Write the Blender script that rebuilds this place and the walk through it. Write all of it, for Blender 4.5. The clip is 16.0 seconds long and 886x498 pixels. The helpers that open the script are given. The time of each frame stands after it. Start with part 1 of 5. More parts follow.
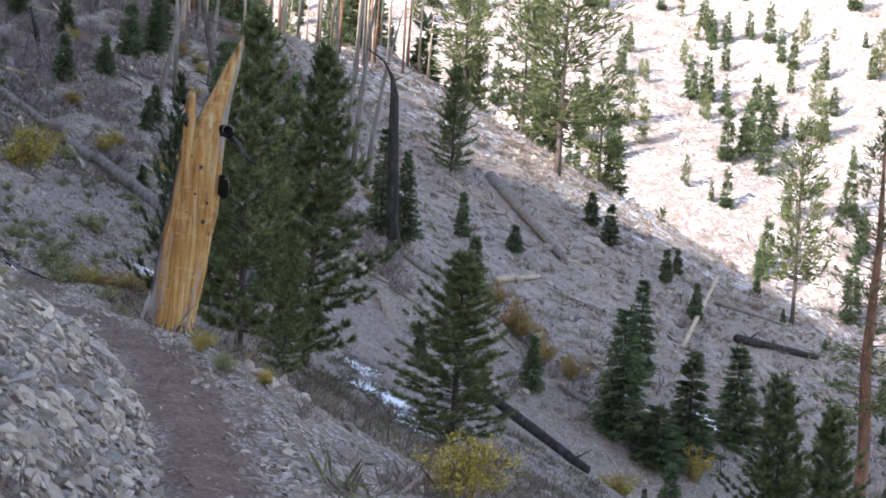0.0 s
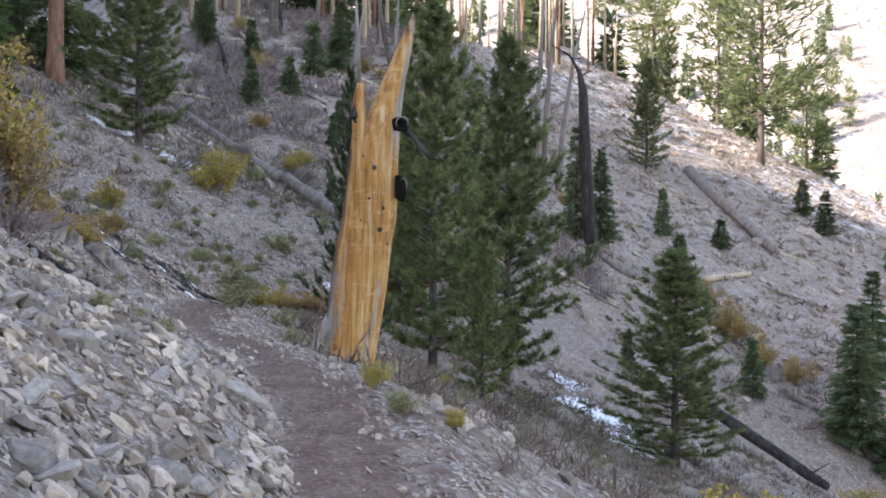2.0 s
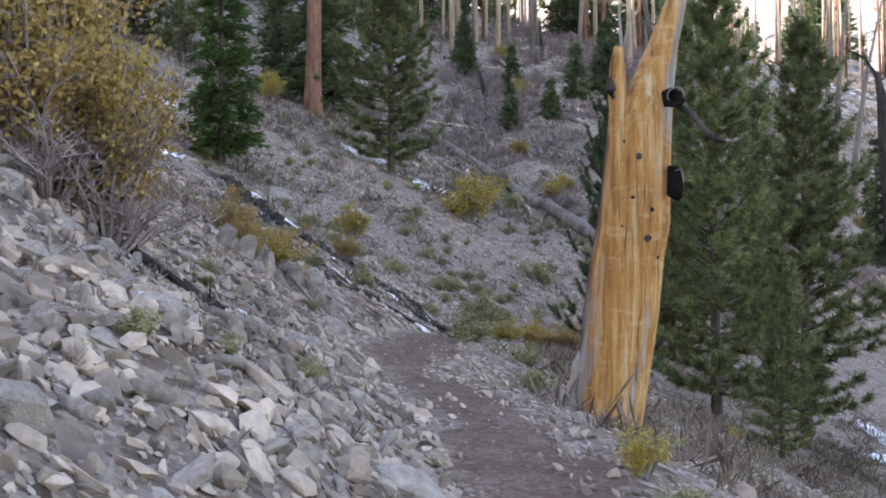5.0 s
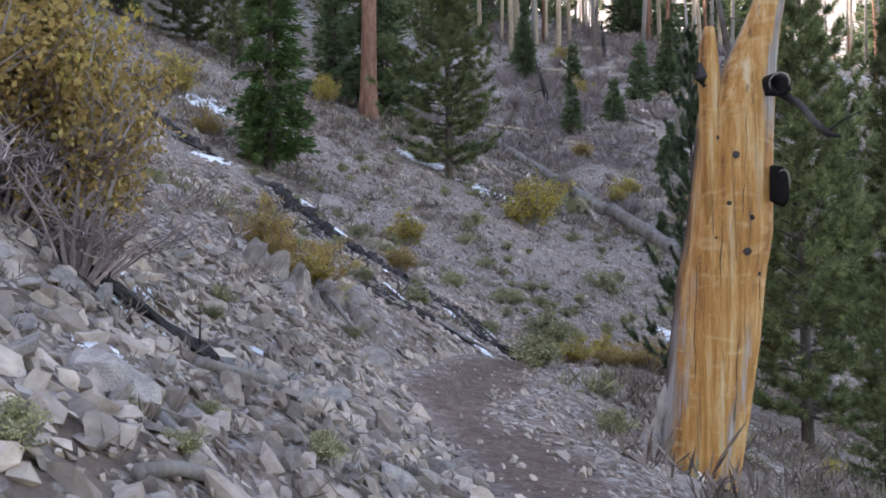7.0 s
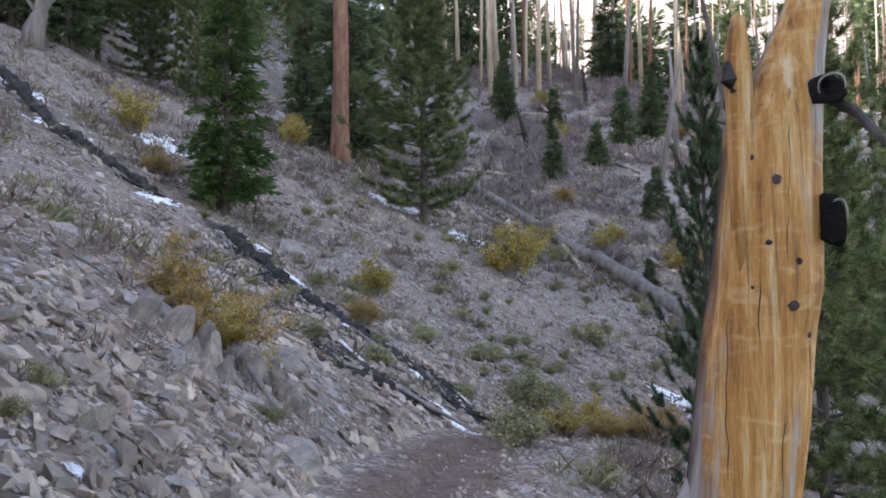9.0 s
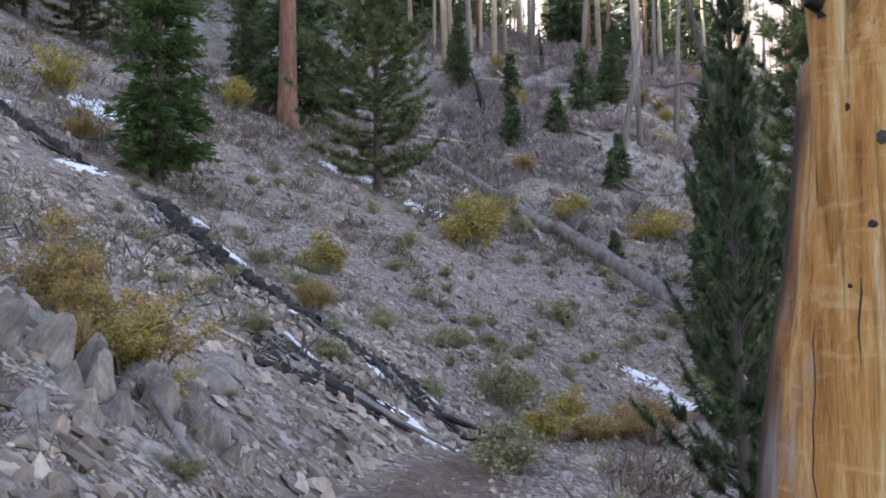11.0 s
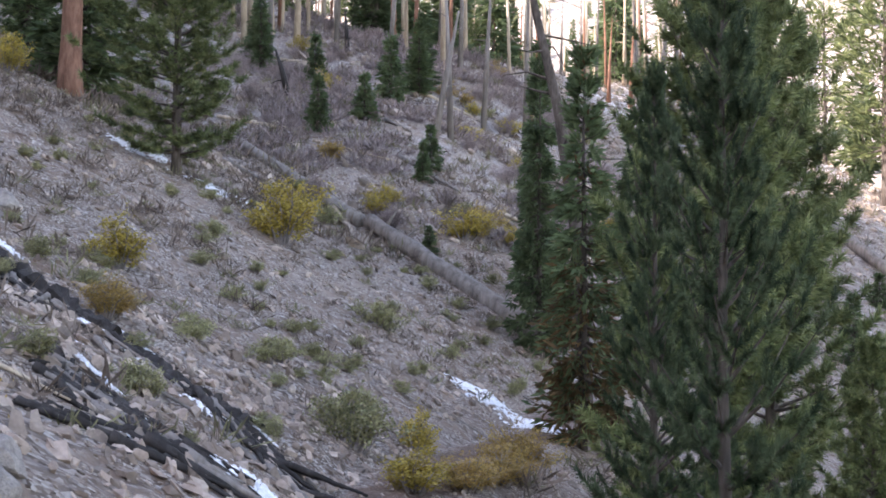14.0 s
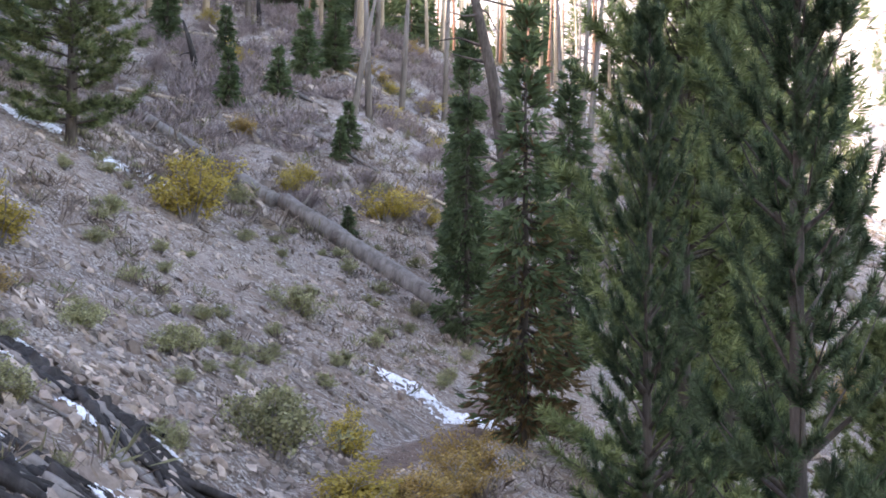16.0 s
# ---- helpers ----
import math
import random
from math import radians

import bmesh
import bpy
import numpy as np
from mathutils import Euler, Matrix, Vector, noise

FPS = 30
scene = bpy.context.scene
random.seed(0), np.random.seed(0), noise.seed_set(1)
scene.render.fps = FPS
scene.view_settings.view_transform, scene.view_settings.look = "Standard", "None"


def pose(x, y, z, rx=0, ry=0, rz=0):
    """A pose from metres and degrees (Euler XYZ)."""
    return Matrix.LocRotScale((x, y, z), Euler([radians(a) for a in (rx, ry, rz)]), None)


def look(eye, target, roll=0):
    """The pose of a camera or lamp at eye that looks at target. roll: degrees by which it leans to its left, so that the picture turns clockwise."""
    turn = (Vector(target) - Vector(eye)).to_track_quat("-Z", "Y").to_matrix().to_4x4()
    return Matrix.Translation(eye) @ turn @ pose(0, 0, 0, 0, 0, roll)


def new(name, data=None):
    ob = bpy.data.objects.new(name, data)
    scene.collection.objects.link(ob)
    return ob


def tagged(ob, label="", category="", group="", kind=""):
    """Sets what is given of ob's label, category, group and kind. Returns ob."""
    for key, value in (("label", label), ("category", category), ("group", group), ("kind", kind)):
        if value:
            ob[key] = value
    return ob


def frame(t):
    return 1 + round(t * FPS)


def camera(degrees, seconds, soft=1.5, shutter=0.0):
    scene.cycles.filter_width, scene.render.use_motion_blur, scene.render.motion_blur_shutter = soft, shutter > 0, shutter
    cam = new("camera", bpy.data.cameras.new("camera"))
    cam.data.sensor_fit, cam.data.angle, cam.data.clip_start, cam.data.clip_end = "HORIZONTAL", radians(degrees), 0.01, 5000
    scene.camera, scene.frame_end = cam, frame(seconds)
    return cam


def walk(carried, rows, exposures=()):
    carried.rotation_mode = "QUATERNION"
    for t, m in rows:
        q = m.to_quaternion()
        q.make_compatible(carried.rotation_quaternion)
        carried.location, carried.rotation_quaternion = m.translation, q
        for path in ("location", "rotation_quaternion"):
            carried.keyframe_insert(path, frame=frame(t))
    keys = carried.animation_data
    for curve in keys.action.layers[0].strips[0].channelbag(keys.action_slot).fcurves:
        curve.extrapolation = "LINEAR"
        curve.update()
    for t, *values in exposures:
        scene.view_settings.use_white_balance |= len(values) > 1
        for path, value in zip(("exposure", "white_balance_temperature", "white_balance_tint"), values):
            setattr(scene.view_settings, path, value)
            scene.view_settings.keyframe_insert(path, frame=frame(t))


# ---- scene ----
# ---- camera ----
cam = camera(46.0, 16.0, soft=1.8)
PATH = [
    (0, (0.708, 0.438, 1.206), (3.675, 9.987, 1.219), 3.73),
    (0.5, (0.850, 1.105, 1.202), (3.376, 10.781, 1.159), 2.66),
    (1, (0.968, 1.776, 1.182), (3.045, 11.558, 1.110), 1.69),
    (1.5, (1.078, 2.358, 1.147), (2.693, 12.227, 1.104), 0.82),
    (2, (1.161, 2.930, 1.119), (2.318, 12.862, 1.141), 0.41),
    (2.5, (1.202, 3.599, 1.079), (1.909, 13.573, 1.191), 0.21),
    (3, (1.242, 4.230, 1.030), (1.474, 14.226, 1.210), 0.11),
    (3.5, (1.264, 4.757, 1.003), (1.058, 14.753, 1.190), 0.16),
    (4, (1.281, 5.263, 0.983), (0.683, 15.243, 1.172), 0.36),
    (4.5, (1.336, 5.767, 0.948), (0.321, 15.712, 1.197), 0.27),
    (5, (1.368, 6.325, 0.914), (-0.031, 16.220, 1.278), -0.18),
    (5.2, (1.369, 6.541, 0.910), (-0.154, 16.416, 1.323), -0.27),
    (7.3, (1.100, 8.086, 1.090), (-0.891, 17.876, 1.520), -0.54),
    (7.5, (1.076, 8.290, 1.100), (-0.919, 18.075, 1.622), -0.60),
    (8, (1.005, 8.849, 1.148), (-0.932, 18.620, 2.025), -0.47),
    (8.5, (0.958, 9.408, 1.157), (-0.883, 19.191, 2.105), -0.55),
    (9, (0.902, 10.032, 1.197), (-0.874, 19.833, 2.080), -0.56),
    (9.2, (0.870, 10.269, 1.206), (-0.874, 20.076, 2.085), -0.53),
    (11.3, (0.295, 12.202, 1.501), (-0.899, 22.114, 2.066), -1.13),
    (11.5, (0.221, 12.354, 1.529), (-0.877, 22.274, 2.145), -1.22),
    (12, (0.039, 12.718, 1.582), (-0.737, 22.660, 2.331), -0.67),
    (12.5, (-0.141, 13.095, 1.648), (-0.529, 23.053, 2.480), -0.28),
    (13, (-0.309, 13.517, 1.675), (-0.309, 23.473, 2.610), 0.03),
    (13.5, (-0.449, 13.950, 1.693), (-0.063, 23.902, 2.595), 0.26),
    (14, (-0.520, 14.406, 1.715), (0.222, 24.367, 2.193), 0.51),
    (14.5, (-0.570, 14.810, 1.715), (0.472, 24.748, 2.125), 0.99),
    (15, (-0.631, 15.271, 1.694), (0.664, 25.165, 2.348), 1.30),
    (15.5, (-0.669, 15.760, 1.673), (0.809, 25.632, 2.267), 0.89),
    (16, (-0.656, 16.225, 1.653), (0.936, 26.091, 2.015), 0.65),
]
walk(cam, [(t, look(eye, target, roll)) for t, eye, target, roll in PATH], ((0, 1.88, 7250, 19), (1.5, 2.2, 7500, 19), (2.5, 2.3, 7850, 20), (9, 2.18, 7550, 22), (12.5, 2.28, 7600, 23), (14, 2.42, 7700, 23), (16, 2.6, 7700, 23)))

# ---- light ----
SUN_ELEVATION, SUN_AZIMUTH = 27.0, 255.0  # degrees; azimuth clockwise from +y
world = bpy.data.worlds.new("sky")
scene.world = world
world.use_nodes = True
sky = world.node_tree.nodes.new("ShaderNodeTexSky")
sky.sky_type, sky.sun_disc = "NISHITA", False
sky.sun_elevation, sky.sun_rotation = radians(SUN_ELEVATION), radians(SUN_AZIMUTH)
back = world.node_tree.nodes["Background"]
back.inputs["Strength"].default_value = 0.15
world.node_tree.links.new(sky.outputs[0], back.inputs["Color"])
sun = new("sun", bpy.data.lights.new("sun", "SUN"))
sun.data.energy, sun.data.angle, sun.data.color = 2.9, radians(0.6), (1.0, 0.985, 0.985)
_se, _sa = radians(SUN_ELEVATION), radians(SUN_AZIMUTH)
to_sun = Vector((math.sin(_sa) * math.cos(_se), math.cos(_sa) * math.cos(_se), math.sin(_se)))
sun.rotation_euler = to_sun.to_track_quat("Z", "Y").to_euler()

# ---- materials ----
def material(name, colours, scale=4.0, rough=0.85, bump=0.3, fine=40.0, stretch=(1, 1, 1), island=0.0, obj=0.0, mids=(0.3, 0.5, 0.7), metal=0.0, trans=0.0):
    """Colours blended by noise at two scales, with a bump; island/obj: how far brightness varies by loose piece or by object."""
    m = bpy.data.materials.new(name)
    m.use_nodes = True
    nt = m.node_tree
    n, l = nt.nodes, nt.links
    bs = n["Principled BSDF"]
    tc = n.new("ShaderNodeTexCoord")
    mp = n.new("ShaderNodeMapping")
    mp.inputs["Scale"].default_value = stretch
    l.new(tc.outputs["Object"], mp.inputs["Vector"])
    a = n.new("ShaderNodeTexNoise")
    a.inputs["Scale"].default_value, a.inputs["Detail"].default_value, a.inputs["Roughness"].default_value = scale, 8, 0.65
    b = n.new("ShaderNodeTexNoise")
    b.inputs["Scale"].default_value, b.inputs["Detail"].default_value = fine, 6
    l.new(mp.outputs[0], a.inputs["Vector"])
    l.new(mp.outputs[0], b.inputs["Vector"])
    ramp = n.new("ShaderNodeValToRGB")
    while len(ramp.color_ramp.elements) < len(colours):
        ramp.color_ramp.elements.new(0.5)
    for k, (e, c) in enumerate(zip(ramp.color_ramp.elements, colours)):
        e.position = mids[0] + (mids[-1] - mids[0]) * k / max(1, len(colours) - 1)
        e.color = (*c, 1)
    l.new(a.outputs["Fac"], ramp.inputs["Fac"])
    mul = n.new("ShaderNodeMath")
    mul.operation = "MULTIPLY_ADD"
    mul.inputs[1].default_value, mul.inputs[2].default_value = 0.9, 0.55
    l.new(b.outputs["Fac"], mul.inputs[0])
    val = mul.outputs[0]
    for amount, node, out in ((island, "ShaderNodeNewGeometry", "Random Per Island"), (obj, "ShaderNodeObjectInfo", "Random")):
        if amount:
            g = n.new(node)
            q = n.new("ShaderNodeMath")
            q.operation = "MULTIPLY_ADD"
            q.inputs[1].default_value, q.inputs[2].default_value = 2 * amount, 1 - amount
            l.new(g.outputs[out], q.inputs[0])
            r = n.new("ShaderNodeMath")
            r.operation = "MULTIPLY"
            l.new(val, r.inputs[0])
            l.new(q.outputs[0], r.inputs[1])
            val = r.outputs[0]
    mix = n.new("ShaderNodeMix")
    mix.data_type, mix.blend_type = "RGBA", "MULTIPLY"
    mix.inputs[0].default_value = 1.0
    l.new(ramp.outputs[0], mix.inputs[6])
    comb = n.new("ShaderNodeCombineColor")
    for k in range(3):
        l.new(val, comb.inputs[k])
    l.new(comb.outputs[0], mix.inputs[7])
    l.new(mix.outputs[2], bs.inputs["Base Color"])
    bs.inputs["Roughness"].default_value, bs.inputs["Metallic"].default_value = rough, metal
    bs.inputs["Specular IOR Level"].default_value = 0.25
    if bump:
        bp = n.new("ShaderNodeBump")
        bp.inputs["Strength"].default_value, bp.inputs["Distance"].default_value = bump, 0.02
        l.new(b.outputs["Fac"], bp.inputs["Height"])
        l.new(bp.outputs[0], bs.inputs["Normal"])
    if trans:
        tr = n.new("ShaderNodeBsdfTranslucent")
        l.new(mix.outputs[2], tr.inputs["Color"])
        sh = n.new("ShaderNodeMixShader")
        sh.inputs[0].default_value = trans
        l.new(bs.outputs[0], sh.inputs[1])
        l.new(tr.outputs[0], sh.inputs[2])
        l.new(sh.outputs[0], n["Material Output"].inputs["Surface"])
    return m


def ground_material():
    """Scree and soil with pebbles, mixed with trail dirt and thin snow by the land's own masks."""
    m = bpy.data.materials.new("scree_soil")
    m.use_nodes = True
    nt = m.node_tree
    n, l = nt.nodes, nt.links
    bs = n["Principled BSDF"]
    tc = n.new("ShaderNodeTexCoord")

    def noise(scale, detail=8, rough=0.65):
        t = n.new("ShaderNodeTexNoise")
        t.inputs["Scale"].default_value, t.inputs["Detail"].default_value, t.inputs["Roughness"].default_value = scale, detail, rough
        l.new(tc.outputs["Object"], t.inputs["Vector"])
        return t.outputs["Fac"]

    def ramp(fac, stops):
        r = n.new("ShaderNodeValToRGB")
        while len(r.color_ramp.elements) < len(stops):
            r.color_ramp.elements.new(0.5)
        for e, (p, c) in zip(r.color_ramp.elements, stops):
            e.position, e.color = p, (*c, 1)
        l.new(fac, r.inputs["Fac"])
        return r.outputs[0]

    def mix(fac, a, b, kind="MIX"):
        x = n.new("ShaderNodeMix")
        x.data_type, x.blend_type = "RGBA", kind
        if isinstance(fac, float):
            x.inputs[0].default_value = fac
        else:
            l.new(fac, x.inputs[0])
        l.new(a, x.inputs[6])
        l.new(b, x.inputs[7])
        return x.outputs[2]

    def attr(name):
        a = n.new("ShaderNodeAttribute")
        a.attribute_name = name
        return a.outputs["Fac"]

    def math_(op, a, b):
        x = n.new("ShaderNodeMath")
        x.operation, x.use_clamp = op, True
        for k, v in enumerate((a, b)):
            if isinstance(v, float):
                x.inputs[k].default_value = v
            else:
                l.new(v, x.inputs[k])
        return x.outputs[0]

    def pebbles(scale):
        v = n.new("ShaderNodeTexVoronoi")
        v.inputs["Scale"].default_value = scale
        l.new(tc.outputs["Object"], v.inputs["Vector"])
        return v

    soil = ramp(noise(0.7), ((0.32, (0.085, 0.056, 0.042)), (0.43, (0.18, 0.128, 0.10)), (0.55, (0.28, 0.22, 0.182)), (0.68, (0.38, 0.325, 0.29))))
    p1, p2 = pebbles(15.0), pebbles(38.0)
    grey = n.new("ShaderNodeSeparateColor")
    l.new(p1.outputs["Color"], grey.inputs[0])
    grey2 = n.new("ShaderNodeSeparateColor")
    l.new(p2.outputs["Color"], grey2.inputs[0])
    stones = ramp(grey.outputs[0], ((0.0, (0.09, 0.066, 0.053)), (0.35, (0.19, 0.152, 0.13)), (0.7, (0.28, 0.24, 0.215)), (1.0, (0.50, 0.46, 0.43))))
    small = ramp(grey2.outputs[0], ((0.0, (0.075, 0.052, 0.04)), (0.5, (0.23, 0.183, 0.155)), (1.0, (0.56, 0.51, 0.46))))
    base = mix(ramp(noise(3.0), ((0.42, (0, 0, 0)), (0.54, (1, 1, 1)))), soil, small)
    base = mix(ramp(noise(1.7), ((0.46, (0, 0, 0)), (0.60, (1, 1, 1)))), base, stones)
    dirt = ramp(noise(4.0), ((0.3, (0.098, 0.062, 0.047)), (0.5, (0.148, 0.098, 0.077)), (0.7, (0.20, 0.143, 0.117))))
    dirt = mix(0.14, dirt, small)
    worn = math_("MULTIPLY", attr("trail"), ramp(noise(5.0), ((0.25, (0.55, 0.55, 0.55)), (0.5, (1, 1, 1)))))
    base = mix(worn, base, dirt)
    # black ground: char beside the logs, plus a patch below the golden shrub
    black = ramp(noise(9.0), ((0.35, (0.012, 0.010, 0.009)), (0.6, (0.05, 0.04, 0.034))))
    darkened = math_("MULTIPLY", attr("darkened"), ramp(noise(2.6), ((0.38, (0, 0, 0)), (0.50, (1, 1, 1)))))
    base = mix(darkened, base, black)
    snow = ramp(noise(0.35), ((0.0, (0.80, 0.82, 0.85)), (1.0, (0.86, 0.87, 0.89))))
    dust = math_("MULTIPLY", attr("dusting"), ramp(noise(1.1, 12, 0.8), ((0.47, (0, 0, 0)), (0.57, (1, 1, 1)))))
    dust = math_("MULTIPLY", dust, ramp(noise(0.22, 10, 0.75), ((0.455, (0.2, 0.2, 0.2)), (0.565, (1, 1, 1)))))
    base = mix(dust, base, snow)
    l.new(base, bs.inputs["Base Color"])
    bs.inputs["Roughness"].default_value = 0.95
    bs.inputs["Specular IOR Level"].default_value = 0.15
    bp = n.new("ShaderNodeBump")
    bp.inputs["Strength"].default_value, bp.inputs["Distance"].default_value = 0.9, 0.035
    h = n.new("ShaderNodeMath")
    h.operation = "ADD"
    l.new(p1.outputs["Distance"], h.inputs[0])
    l.new(noise(22.0), h.inputs[1])
    l.new(h.outputs[0], bp.inputs["Height"])
    l.new(bp.outputs[0], bs.inputs["Normal"])
    return m


M_GROUND = ground_material()
M_STONE = material("scree_stone", ((0.175, 0.138, 0.113), (0.315, 0.262, 0.225), (0.435, 0.362, 0.295)), 1.2, 0.88, 0.5, 25.0, island=0.45)
M_STONE_TAN = material("tan_scree_stone", ((0.17, 0.125, 0.10), (0.30, 0.242, 0.205), (0.45, 0.38, 0.32)), 1.2, 0.88, 0.4, 25.0, island=0.5)
M_OUTCROP = material("outcrop_rock", ((0.13, 0.11, 0.10), (0.24, 0.205, 0.18), (0.37, 0.325, 0.285)), 5.0, 0.9, 0.8, 26.0, (2.0, 2.0, 0.7), obj=0.3)
M_BOULDER = material("boulder", ((0.18, 0.16, 0.148), (0.29, 0.262, 0.24), (0.39, 0.35, 0.31)), 3.0, 0.88, 0.6, 22.0, obj=0.25)
M_NEEDLE_PINE = material("pine_needles", ((0.055, 0.08, 0.036), (0.14, 0.172, 0.072), (0.25, 0.285, 0.135)), 3.2, 0.6, 0.0, 6.0, island=0.3, obj=0.2, trans=0.42, mids=(0.36, 0.5, 0.64))
M_NEEDLE_FIR = material("fir_needles", ((0.06, 0.095, 0.05), (0.105, 0.15, 0.073), (0.15, 0.19, 0.095)), 1.2, 0.6, 0.0, 6.0, island=0.3, obj=0.2, trans=0.42)
M_NEEDLE_SPRUCE = material("bright_fir_needles", ((0.04, 0.08, 0.025), (0.07, 0.12, 0.038), (0.10, 0.155, 0.05)), 1.2, 0.6, 0.0, 6.0, island=0.3, obj=0.1, trans=0.42)
M_NEEDLE_DRY = material("dry_brown_needles", ((0.08, 0.05, 0.025), (0.14, 0.095, 0.045), (0.20, 0.15, 0.075)), 1.2, 0.7, 0.0, 6.0, island=0.3, trans=0.3)
M_NEEDLE_YOUNG = material("young_pine_needles", ((0.024, 0.046, 0.024), (0.064, 0.098, 0.05), (0.14, 0.18, 0.10)), 6.0, 0.5, 0.0, 8.0, island=0.4, trans=0.4, mids=(0.36, 0.5, 0.64))
M_BARK = material("grey_bark", ((0.05, 0.04, 0.035), (0.09, 0.075, 0.065), (0.14, 0.12, 0.11)), 5.0, 0.95, 0.8, 20.0, (1, 1, 0.3))
M_BARK_RED = material("red_pine_bark", ((0.10, 0.05, 0.035), (0.22, 0.115, 0.08), (0.30, 0.17, 0.12)), 5.0, 0.95, 0.9, 16.0, (1, 1, 0.25))
M_DEAD = material("bleached_deadwood", ((0.10, 0.085, 0.075), (0.19, 0.17, 0.155), (0.28, 0.255, 0.235)), 5.0, 0.9, 0.5, 30.0, (1, 1, 0.12))
M_PALE_TRUNK = material("pale_dead_trunk", ((0.30, 0.24, 0.18), (0.45, 0.37, 0.28), (0.55, 0.47, 0.37)), 3.0, 0.9, 0.4, 20.0, (1, 1, 0.15))
M_CHAR = material("charred_wood", ((0.012, 0.011, 0.011), (0.03, 0.027, 0.026), (0.075, 0.068, 0.065)), 4.0, 0.85, 0.8, 25.0, (1, 1, 0.3))
M_SOOT = material("soot_black_wood", ((0.003, 0.003, 0.003), (0.007, 0.006, 0.006), (0.016, 0.014, 0.014)), 6.0, 0.9, 0.8, 30.0)
M_SNOW = material("old_snow", ((0.72, 0.74, 0.78), (0.85, 0.86, 0.88)), 3.0, 0.7, 0.3, 18.0)
M_SAGE = material("sage_leaves", ((0.17, 0.175, 0.095), (0.28, 0.275, 0.145), (0.39, 0.375, 0.21)), 3.0, 0.8, 0.0, 20.0, island=0.35, obj=0.2, trans=0.15)
M_YELLOW = material("yellow_leaves", ((0.26, 0.19, 0.05), (0.40, 0.31, 0.07), (0.50, 0.42, 0.15)), 3.0, 0.75, 0.0, 20.0, island=0.3, obj=0.15, trans=0.25)
M_ORANGE = material("orange_leaves", ((0.26, 0.16, 0.06), (0.38, 0.26, 0.09), (0.46, 0.36, 0.14)), 3.0, 0.75, 0.0, 20.0, island=0.3, obj=0.15, trans=0.25)
M_TWIG = material("grey_twigs", ((0.13, 0.115, 0.11), (0.22, 0.195, 0.19), (0.29, 0.26, 0.255)), 6.0, 0.9, 0.0, 30.0, island=0.3, obj=0.2)
M_BRUSH = material("bare_mauve_brush", ((0.19, 0.15, 0.145), (0.28, 0.23, 0.225), (0.36, 0.305, 0.295)), 4.0, 0.9, 0.0, 30.0, island=0.35, obj=0.2)
M_SNAG_GREY = material("weathered_grey_wood", ((0.15, 0.135, 0.125), (0.27, 0.25, 0.235), (0.36, 0.31, 0.25)), 4.0, 0.85, 0.5, 26.0, (2.0, 2.0, 0.22))


